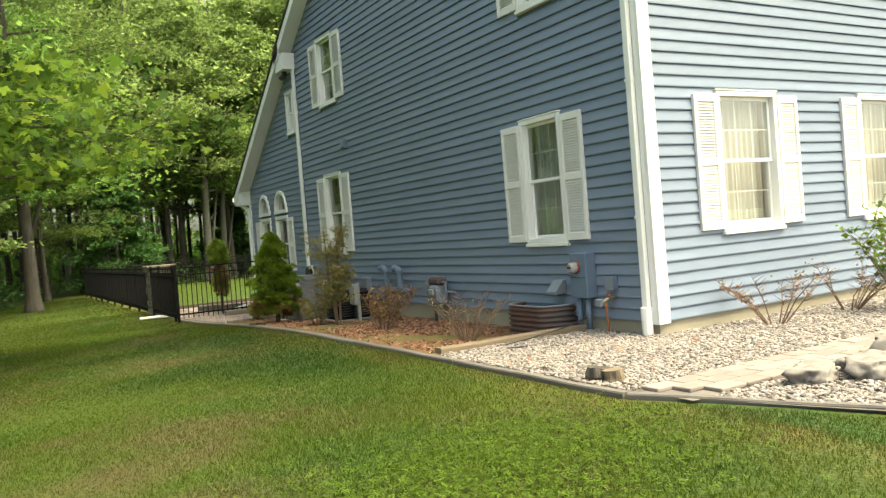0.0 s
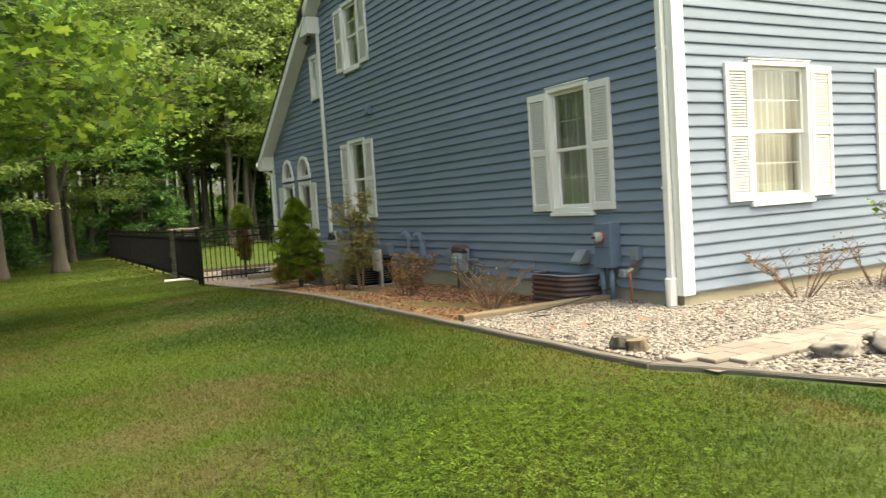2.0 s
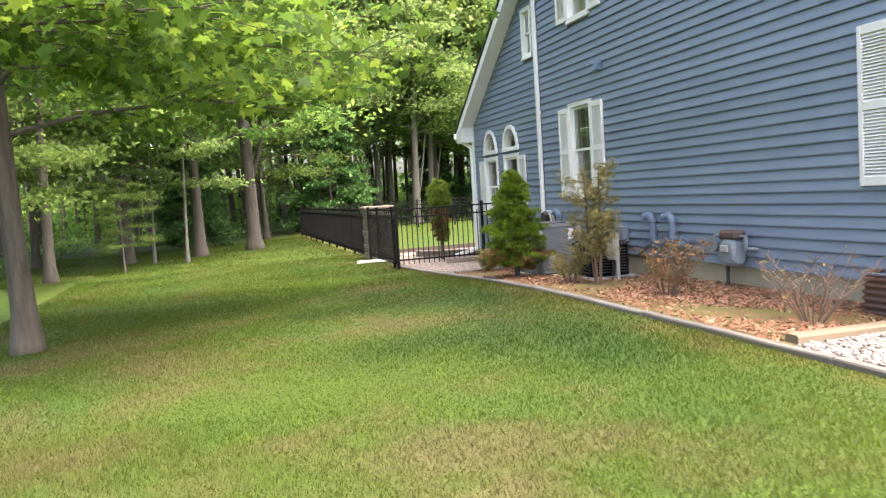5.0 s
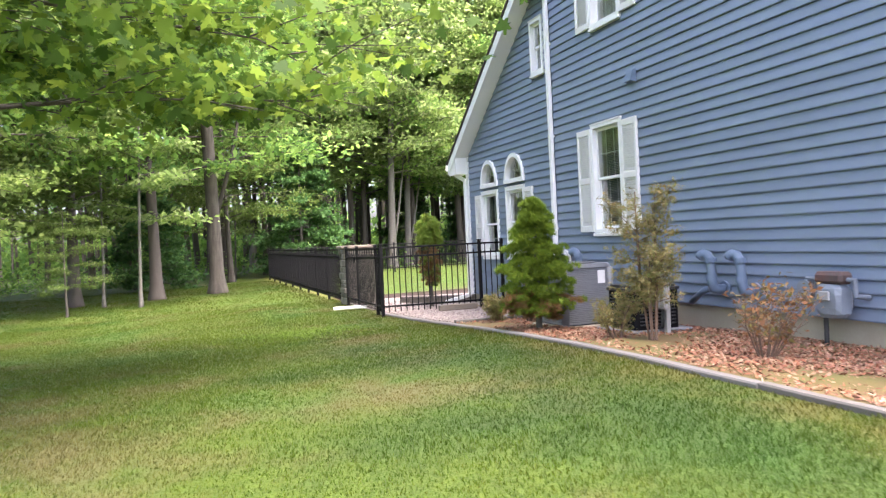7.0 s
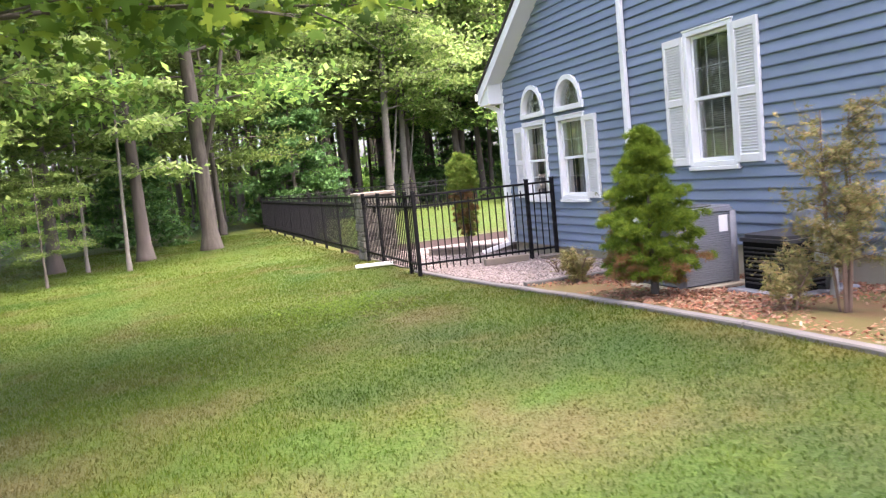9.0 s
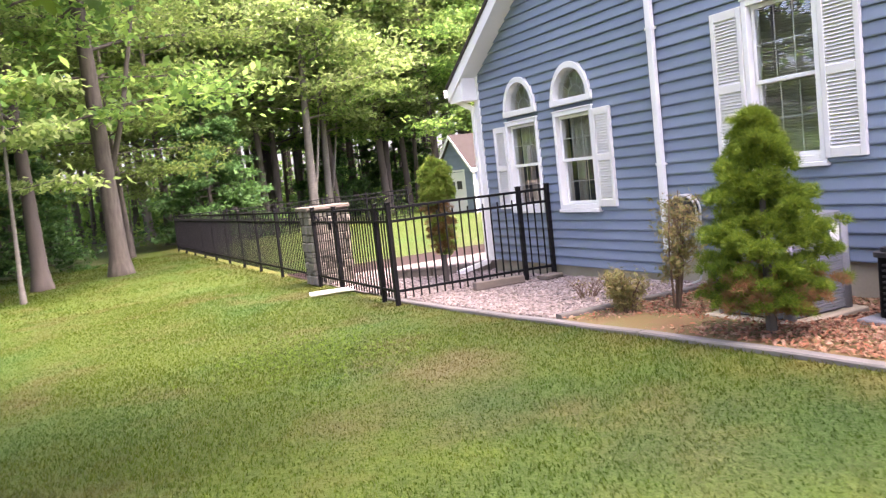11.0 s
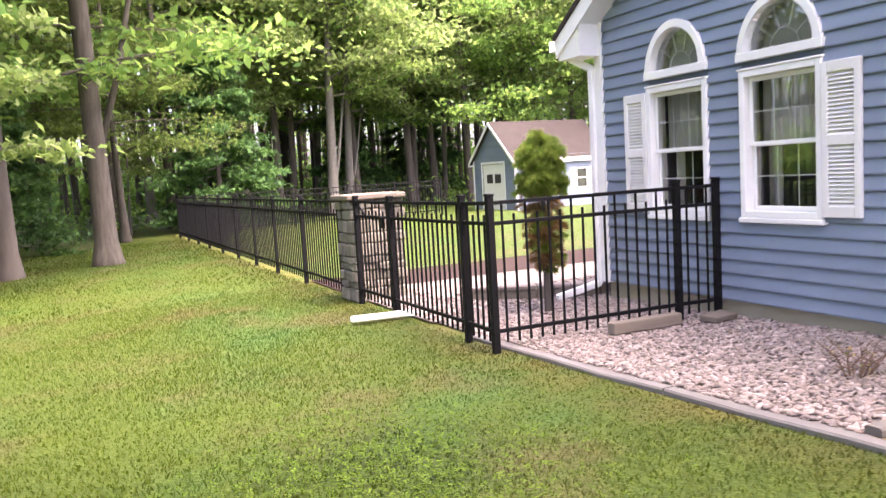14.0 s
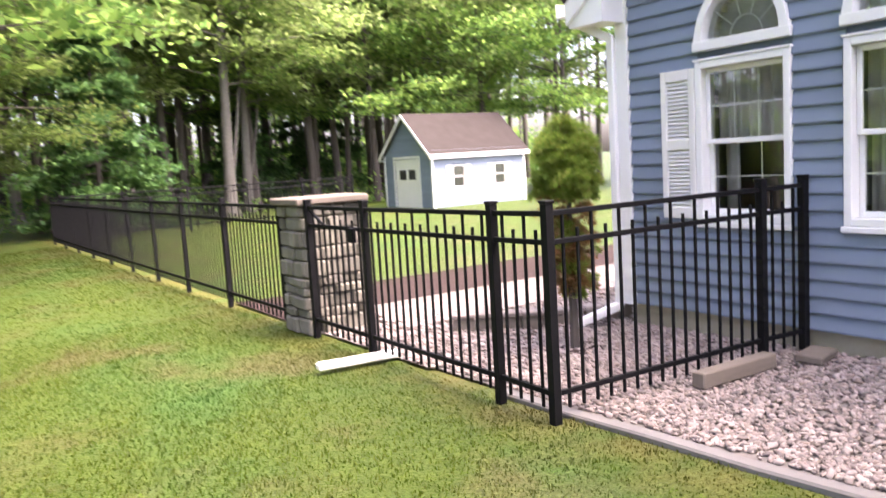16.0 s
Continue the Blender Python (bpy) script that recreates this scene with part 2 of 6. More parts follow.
STONES_FRONT = piece_material("grey_river_stones", [(0.252, 0.2184, 0.1974), (0.336, 0.3066, 0.2814), (0.168, 0.1428, 0.1344), (0.2772, 0.2352, 0.21), (0.1092, 0.0966, 0.0924), (0.3696, 0.336, 0.3108), (0.2016, 0.1596, 0.1386)], rough=0.75)
PAVER = material("pinkish_concrete_paver", (0.24, 0.20, 0.18), (0.16, 0.135, 0.125), rough=0.85, scale=6, fine=60, bump=0.3, spread=0.16)
BOULDER = material("grey_field_boulder", (0.23, 0.21, 0.195), (0.095, 0.085, 0.08), rough=0.9, scale=5, fine=35, bump=0.7)
PIER_STONE = material("grey_pier_stone", (0.17, 0.155, 0.135), (0.075, 0.075, 0.05), rough=0.9, scale=5, fine=40, bump=0.6, spread=0.25)
CAP_STONE = material("buff_cap_stone", (0.144, 0.1204, 0.0999), (0.09, 0.0756, 0.0594), rough=0.9, scale=5, bump=0.4)
BARK = material("grey_brown_bark", (0.088, 0.078, 0.065), (0.040, 0.034, 0.028), rough=0.95, scale=5, fine=26, stretch=(3, 3, 0.5), bump=1.0, amount=1.0)
BARK_PALE = material("pale_birch_bark", (0.135, 0.125, 0.112), (0.065, 0.058, 0.05), rough=0.8, scale=5, fine=22, stretch=(1, 1, 3), bump=0.4)
BARK_DARK = material("dark_forest_bark", (0.0825, 0.06975, 0.0608), (0.042, 0.03565, 0.032), rough=0.95, scale=4, fine=20, stretch=(3, 3, 0.5), bump=0.8)
TWIG = material("reddish_twig", (0.17, 0.11, 0.075), (0.10, 0.065, 0.05), rough=0.9, scale=10, bump=0.3)
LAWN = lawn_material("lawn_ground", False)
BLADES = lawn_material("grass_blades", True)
CLOVER = leaf_material("clover_leaves", [(0.0517, 0.0892, 0.0097), (0.0713, 0.1197, 0.013), (0.092, 0.144, 0.0178)], 0.3)
MAPLE = leaf_material("maple_leaves", [(0.0357, 0.0763, 0.0153), (0.0596, 0.1164, 0.0187), (0.0953, 0.1607, 0.0237), (0.139, 0.2009, 0.0298)], 0.55)
YARD_LEAF = leaf_material("yard_tree_leaves", [(0.0429, 0.0766, 0.0191), (0.0665, 0.1072, 0.0246), (0.0912, 0.1358, 0.0328), (0.1126, 0.151, 0.0491)], 0.58)
LIGHT_LEAF = leaf_material("light_green_leaves", [(0.0772, 0.1323, 0.0403), (0.1247, 0.189, 0.0547), (0.1663, 0.2331, 0.0749), (0.202, 0.2583, 0.1123)], 0.6)
WOOD_LEAF = leaf_material("woodland_leaves", [(0.057, 0.1226, 0.033), (0.0888, 0.1743, 0.0418), (0.1395, 0.2389, 0.0532), (0.1903, 0.2969, 0.076)], 0.58)
CONIFER = leaf_material("dark_conifer_needles", [(0.026, 0.0715, 0.0234), (0.0455, 0.104, 0.0286), (0.0715, 0.1495, 0.039)], 0.3)
SPRUCE = leaf_material("dwarf_spruce_needles", [(0.055, 0.105, 0.015), (0.11, 0.175, 0.018), (0.19, 0.25, 0.03)], 0.25)
THUJA = leaf_material("arborvitae_sprays", [(0.072, 0.1404, 0.02), (0.1224, 0.2106, 0.032), (0.18, 0.2652, 0.044), (0.2016, 0.1872, 0.056)], 0.25)
THUJA_BROWN = leaf_material("browned_arborvitae_sprays", [(0.20, 0.095, 0.045), (0.26, 0.13, 0.06), (0.17, 0.12, 0.05), (0.14, 0.14, 0.04)], 0.2)
JUNIPER = leaf_material("half_browned_juniper_sprays", [(0.12, 0.16, 0.045), (0.20, 0.19, 0.07), (0.30, 0.20, 0.09), (0.15, 0.19, 0.06), (0.34, 0.25, 0.13)], 0.25)
GLASS_GLOBE = material("meter_glass_grey", (0.30, 0.30, 0.29), rough=0.15, bump=0)
RED = material("red_label_plastic", (0.26, 0.05, 0.035), rough=0.5, bump=0)
BRASS = material("weathered_brass", (0.35, 0.30, 0.22), rough=0.4, metal=0.7)
ORANGE = material("faded_orange_hose", (0.42, 0.13, 0.06), rough=0.6, bump=0)
PUMP = material("dull_white_plastic", (0.36, 0.36, 0.35), rough=0.5, bump=0)
PAPER = material("white_label", (0.75, 0.75, 0.74), rough=0.6, bump=0)


# ---- shapes ----
class Shape:
    """Vertices and faces that are gathered before they become one mesh."""

    def __init__(self):
        self.v, self.f = [], []

    def add(self, verts, faces):
        k = len(self.v)
        self.v += [tuple(p) for p in verts]
        self.f += [tuple(i + k for i in q) for q in faces]
        return self

    def box(self, x0, x1, y0, y1, z0, z1, m=None):
        vs = [Vector((x, y, z)) for x in (x0, x1) for y in (y0, y1) for z in (z0, z1)]
        if m:
            vs = [m @ p for p in vs]
        return self.add(vs, [(0, 1, 3, 2), (4, 6, 7, 5), (0, 4, 5, 1), (2, 3, 7, 6), (0, 2, 6, 4), (1, 5, 7, 3)])

    def cbox(self, x0, x1, y0, y1, z0, z1, c=0.006, m=None):
        """A box with chamfered edges."""
        b = bmesh.new()
        bmesh.ops.create_cube(b, size=1)
        for p in b.verts:
            p.co = ((x0 + x1) / 2 + p.co.x * (x1 - x0), (y0 + y1) / 2 + p.co.y * (y1 - y0), (z0 + z1) / 2 + p.co.z * (z1 - z0))
        bmesh.ops.bevel(b, geom=b.edges[:], offset=c, segments=1, affect="EDGES")
        return self.take(b, m)

    def take(self, b, m=None):
        b.verts.index_update()
        self.add([(m @ p.co if m else p.co) for p in b.verts], [[p.index for p in q.verts] for q in b.faces])
        b.free()
        return self

    def tube(self, points, radii, sides=8, caps=True):
        """A tube along points with a radius at each."""
        pts = [Vector(p) for p in points]
        if not hasattr(radii, "__len__"):
            radii = [radii] * len(pts)
        k = len(self.v)
        ref = Vector((0.31, 0.95, 0.05)).normalized()
        for i, p in enumerate(pts):
            way = (pts[min(i + 1, len(pts) - 1)] - pts[max(i - 1, 0)]).normalized()
            r = ref if abs(way.dot(ref)) < 0.95 else Vector((1, 0, 0))
            a = way.cross(r).normalized()
            c = way.cross(a)
            for s in range(sides):
                w = 2 * math.pi * s / sides
                self.v.append(tuple(p + (a * math.cos(w) + c * math.sin(w)) * radii[i]))
        for i in range(len(pts) - 1):
            for s in range(sides):
                s2 = (s + 1) % sides
                self.f.append((k + i * sides + s, k + i * sides + s2, k + (i + 1) * sides + s2, k + (i + 1) * sides + s))
        if caps:
            self.f.append(tuple(k + s for s in reversed(range(sides))))
            self.f.append(tuple(k + (len(pts) - 1) * sides + s for s in range(sides)))
        return self

    def prism(self, outline, axis, a, b):
        """An outline of (u, v) pulled from a to b along the axis; u, v are the other two axes in order."""
        def at(u, v, w):
            return {"x": (w, u, v), "y": (u, w, v), "z": (u, v, w)}[axis]
        k = len(outline)
        return self.add([at(u, v, a) for u, v in outline] + [at(u, v, b) for u, v in outline],
                        [tuple(range(k)), tuple(reversed(range(k, 2 * k)))] + [(i, (i + 1) % k, k + (i + 1) % k, k + i) for i in range(k)])

    def mesh(self, name):
        me = bpy.data.meshes.new(name)
        me.from_pydata(self.v, [], self.f)
        b = bmesh.new()
        b.from_mesh(me)
        bmesh.ops.recalc_face_normals(b, faces=b.faces[:])
        b.to_mesh(me)
        b.free()
        return me


def part(name, shape, mat, parent=None, label="", smooth=False):
    me = shape.mesh(name) if isinstance(shape, Shape) else shape
    if mat and not me.materials:
        me.materials.append(mat)
    if smooth:
        me.polygons.foreach_set("use_smooth", [True] * len(me.polygons))
    ob = new(name, me)
    if parent:
        ob.parent = parent
        ob.matrix_parent_inverse = Matrix.Identity(4)
    if label:
        ob["label"] = label
    return ob


def thing(name, label, category, place=(0, 0, 0), turn=0.0, group="", kind=""):
    ob = new(name)
    ob.matrix_basis = pose(*place, 0, 0, turn)
    ob.empty_display_size = 0.2
    return tagged(ob, label, category, group, kind)


def raw_mesh(name, verts, loops, starts, totals):
    """A large mesh straight from number arrays."""
    me = bpy.data.meshes.new(name)
    me.vertices.add(len(verts))
    me.vertices.foreach_set("co", np.asarray(verts, dtype=np.float32).ravel())
    me.loops.add(len(loops))
    me.loops.foreach_set("vertex_index", np.asarray(loops, dtype=np.int32))
    me.polygons.add(len(starts))
    me.polygons.foreach_set("loop_start", np.asarray(starts, dtype=np.int32))
    me.update(calc_edges=True)
    me.validate()
    return me


def scatter_mesh(name, template, faces, centres, frames, scales):
    """One mesh of many copies of a small template: centres (n,3), frames (n,3,3), scales (n,)."""
    t = np.asarray(template, dtype=np.float64)
    n, k = len(centres), len(t)
    v = np.einsum("nij,kj->nki", frames, t) * np.asarray(scales)[:, None, None] + np.asarray(centres)[:, None, :]
    flat = np.array([i for q in faces for i in q])
    loops = (flat[None, :] + (np.arange(n) * k)[:, None]).ravel()
    sizes = np.array([len(q) for q in faces])
    starts = np.concatenate([[0], np.cumsum(np.tile(sizes, n))[:-1]])
    return raw_mesh(name, v.reshape(-1, 3), loops, starts, None)


def frames_from(rng, n, tilt, normals=None):
    """Random turns: any heading, leaning up to about tilt radians from upright (or from normals)."""
    up = np.tile([0.0, 0.0, 1.0], (n, 1)) if normals is None else normals
    z = up + rng.normal(0, tilt, (n, 3))
    z /= np.linalg.norm(z, axis=1, keepdims=True)
    a = rng.normal(0, 1, (n, 3))
    x = np.cross(a, z)
    x /= np.linalg.norm(x, axis=1, keepdims=True)
    return np.stack([x, np.cross(z, x), z], axis=2)


def smoothstep(a, b, v):
    v = np.clip((v - a) / (b - a), 0, 1)
    return v * v * (3 - 2 * v)


def ground_z(x, y):
    """Height of the ground: the lawn falls gently away from the house and towards the back."""
    s = smoothstep(11.0, 21.0, y)
    dip = 0.08 * smoothstep(4.5, 5.8, x) * smoothstep(8.1, 8.6, y) * (1 - smoothstep(15.5, 16.2, y))
    return 0.36 - 0.30 * s - dip - 0.05 * (1 - 0.5 * s) * np.clip(4.1 - x, 0, 7)


def gz(x, y):
    return float(ground_z(np.float64(x), np.float64(y)))


# ---- ground ----
def ground_sheet(name, xs, ys, lift, mat, rough=0.0):
    xx, yy = np.meshgrid(xs, ys, indexing="ij")
    zz = ground_z(xx, yy) + lift
    if rough:
        zz = zz + rough * (np.sin(xx * 3.1 + 1.3 * np.sin(yy * 2.3)) + np.sin(yy * 2.7 + xx * 1.1))
    v = np.stack([xx, yy, zz], axis=-1).reshape(-1, 3)
    nx, ny = len(xs), len(ys)
    i = (np.arange(nx - 1)[:, None] * ny + np.arange(ny - 1)[None, :]).ravel()
    loops = np.stack([i, i + ny, i + ny + 1, i + 1], axis=1).ravel()
    me = raw_mesh(name, v, loops, np.arange(len(i)) * 4, None)
    ob = part(name, me, mat, smooth=True)
    return ob


def steps(*runs):
    out = []
    for a, b, d in runs:
        out += list(np.arange(a, b, d))
    return np.array(out + [runs[-1][1]])


ground = ground_sheet("ground", steps((-900, -60, 120), (-60, -12, 4), (-12, 12, 0.4), (12, 60, 4), (60, 900, 120)),
                      steps((-900, -20, 110), (-20, 0, 4), (0, 42, 0.4), (42, 90, 4), (90, 900, 135)), 0.0, LAWN)
tagged(ground, "green mown lawn with dry straw-coloured patches", "lawn", kind="structure")

WALL_X, FRONT_Y, BACK_Y, WING_Y = 6.35, 7.0, 16.95, 20.85
EDGE_X = 4.22
for nm, x0, x1, y0, y1, mat, lab in (
        ("gravel_bed_front", 4.25, 20.0, 2.0, 7.06, GRAVEL_BED, "ground under pale river gravel beside the front wall"),
        ("gravel_bed_corner", 4.25, 6.40, 7.06, 8.08, GRAVEL_BED, "ground under pale river gravel at the house corner"),
        ("mulch_bed", 4.25, 6.40, 8.08, 16.2, MULCH, "reddish bark mulch bed with mossy patches"),
        ("gravel_bed_side", 4.25, 6.40, 16.2, 20.9, GRAVEL_BED, "ground under pale gravel beside the wing"),
        ("gravel_bed_yard", 4.2, 9.0, 20.9, 23.6, GRAVEL_BED, "ground under gravel inside the fenced yard"),
        ("mulch_strip", 4.2, 12.0, 23.6, 25.2, DARK_MULCH, "dark bark strip along the back lawn")):
    if nm == "gravel_bed_front":
        xs, ys = np.arange(4.3, 20.01, 0.4), np.arange(2.0, 7.07, 0.23)
        xx, yy = np.meshgrid(xs, ys, indexing="ij")
        # the bed's edge runs off slantwise in front of the path
        xx = np.maximum(xx, 4.25 + np.clip(5.2 - yy, 0, 9) * 0.44 * (20 - xx) / 15.7)
        v = np.stack([xx, yy, ground_z(xx, yy) + 0.02], axis=-1).reshape(-1, 3)
        ny = len(ys)
        i = (np.arange(len(xs) - 1)[:, None] * ny + np.arange(ny - 1)[None, :]).ravel()
        ob = part(nm, raw_mesh(nm, v, np.stack([i, i + ny, i + ny + 1, i + 1], axis=1).ravel(), np.arange(len(i)) * 4, None), mat, smooth=True)
    else:
        ob = ground_sheet(nm, np.linspace(x0, x1, 12), np.linspace(y0, y1, int((y1 - y0) * 5) + 2), 0.02, mat, 0.004 if "mulch" in nm else 0.0)
    tagged(ob, lab, "ground bed", kind="structure")


# ---- house ----
COURSE, MAIN_SKIRT, WING_SKIRT = 0.122, 0.53, 0.28
EAVE_Z, SLOPE = 5.72, 0.66
RIDGE_Y = (FRONT_Y + BACK_Y) / 2
HOUSE_X1 = 17.5
# openings on the side wall: (y0, y1, z0, z1) of the frames
SIDE_WINDOWS = [(8.32, 9.11, 1.40, 2.93), (14.88, 15.68, 1.40, 2.93), (14.80, 15.58, 4.28, 5.56), (8.20, 8.98, 4.28, 5.56)]
WING_WINDOWS = [(18.04, 18.86, 1.03, 2.28), (19.24, 20.05, 1.03, 2.28), (17.10, 17.56, 4.04, 4.92)]
ARCHES = [(18.45, 2.37, 0.42, 0.51), (19.645, 2.37, 0.405, 0.51)]      # middle y, foot z, half width, height
FRONT_WINDOWS = [(7.39, 8.40, 1.40, 2.93), (10.00, 11.01, 1.40, 2.93)]


def arch_rects(y, z, half, high, inset=0.05, count=7):
    out = []
    for i in range(count):
        a, b = i / count, (i + 1) / count
        w = (half - inset) * math.sqrt(max(0.0, 1 - ((a + b) / 2) ** 2))
        out.append((y - w, y + w, z + inset + (high - 2 * inset) * a, z + inset + (high - 2 * inset) * b))
    return out


def fill_rects(u0, u1, z0, z1, holes):
    """Rectangles that fill a wall around its holes."""
    zs = sorted({z0, z1, *[h[2] for h in holes], *[h[3] for h in holes]})
    out = []
    for a, b in zip(zs, zs[1:]):
        if b <= z0 or a >= z1 or b - a < 1e-5:
            continue
        cuts, at = sorted((h[0], h[1]) for h in holes if h[2] < (a + b) / 2 < h[3]), u0
        for c, d in cuts:
            if c > at:
                out.append((at, c, a, b))
            at = max(at, d)
        if at < u1:
            out.append((at, u1, a, b))
    return out


def wall(name, axis, at, thick, u0, u1, z0, z1, holes, label):
    """A wall in the plane axis = at, with holes through it; thick goes inwards."""
    s, inner = Shape(), Shape()
    for a, b, c, d in fill_rects(u0, u1, z0, z1, holes):
        for shp, t0, t1 in ((s, at, at + thick * 0.6), (inner, at + thick * 0.6 + 0.002, at + thick)):
            if axis == "x":
                shp.box(t0, t1, a, b, c, d)
            else:
                shp.box(a, b, t0, t1, c, d)
    ob = tagged(part(name, s, SIDING_BACK), label, "wall", kind="structure")
    part("inner_lining", inner, PLASTER, ob)
    return ob


def siding(parent, axis, at, skirt, top, u0, u1, holes, low=None, high=None):
    """Overlapping boards, course by course, cut round the holes. low, high: the wall's ends by height."""
    z = skirt
    while z < top - 0.01:
        zt = min(z + COURSE, top)
        a, b = (low(z) if low else u0), (high(z) if high else u1)
        a2, b2 = (low(zt) if low else u0), (high(zt) if high else u1)
        cuts, start, runs = sorted((h[0], h[1]) for h in holes if h[2] < zt - 0.02 and h[3] > z + 0.02), None, []
        p = a
        for c, d in cuts:
            if c > p:
                runs.append((p, c))
            p = max(p, d)
        if p < b:
            runs.append((p, b))
        for c, d in runs:
            if d - c < 0.02:
                continue
            ct, dt = (max(c, a2) if c == a else c), (min(d, b2) if d == b else d)
            if dt - ct < 0.01:
                dt = ct + 0.01
            back, lip, up, gap = at - 0.001, at - 0.031, at - 0.013, 0.015
            ring = [(back, z), (at - 0.006, z), (at - 0.009, z - 0.004), (lip, z - 0.004), (lip - 0.001, z + 0.010), (up, zt - gap), (at - 0.003, zt - gap), (at - 0.003, zt), (back, zt)]
            k = len(ring)
            vs = []
            for first, q in ((True, (c, ct)), (False, (d, dt))):
                for j, (t, h) in enumerate(ring):
                    u = q[0] if h < zt - 1e-6 else q[1]
                    vs.append((t, u, h) if axis == "x" else (u, t, h))
            s = Shape().add(vs, [tuple(range(k)), tuple(reversed(range(k, 2 * k)))] + [(j, (j + 1) % k, k + (j + 1) % k, k + j) for j in range(k)])
            part("siding_board", s, SIDING, parent)
        z += COURSE


SLAT_MESH = {}


def shutter(parent, u0, u1, z0, z1, M):
    """A louvred shutter: stiles and rails, and two panels of slats; built flat (u, out, z), laid on the wall by M."""
    s = Shape()
    w, st = u1 - u0, 0.052
    mid = z0 + (z1 - z0) * 0.5
    for a, b, c, d in ((u0, u0 + st, z0, z1), (u1 - st, u1, z0, z1), (u0 + st, u1 - st, z0, z0 + 0.085), (u0 + st, u1 - st, z1 - 0.085, z1), (u0 + st, u1 - st, mid - 0.04, mid + 0.04)):
        s.cbox(a, b, -0.062, -0.020, c, d, 0.004)
    s.box(u0 + st, u1 - st, -0.034, -0.021, z0 + 0.08, z1 - 0.08)
    s.v = [tuple(M @ Vector(p)) for p in s.v]
    sh = part("shutter", s, SHUTTER, parent, "white louvred shutter")
    key = round(w, 3)
    if key not in SLAT_MESH:
        t = Shape().prism([(-0.057, -0.014), (-0.036, 0.010), (-0.034, 0.008), (-0.055, -0.017)], "x", 0, w - 2 * st)
        me = t.mesh("slat")
        me.materials.append(SHUTTER)
        SLAT_MESH[key] = me
    for a, b in ((z0 + 0.085, mid - 0.04), (mid + 0.04, z1 - 0.085)):
        n = int((b - a) / 0.030)
        for i in range(n):
            ob = new("slat", SLAT_MESH[key])
            ob.parent = sh
            ob.matrix_basis = M @ Matrix.Translation((u0 + st, 0, a + (i + 0.5) * (b - a) / n))
    return sh


def placed(shape, M):
    shape.v = [tuple(M @ Vector(p)) for p in shape.v]
    return shape


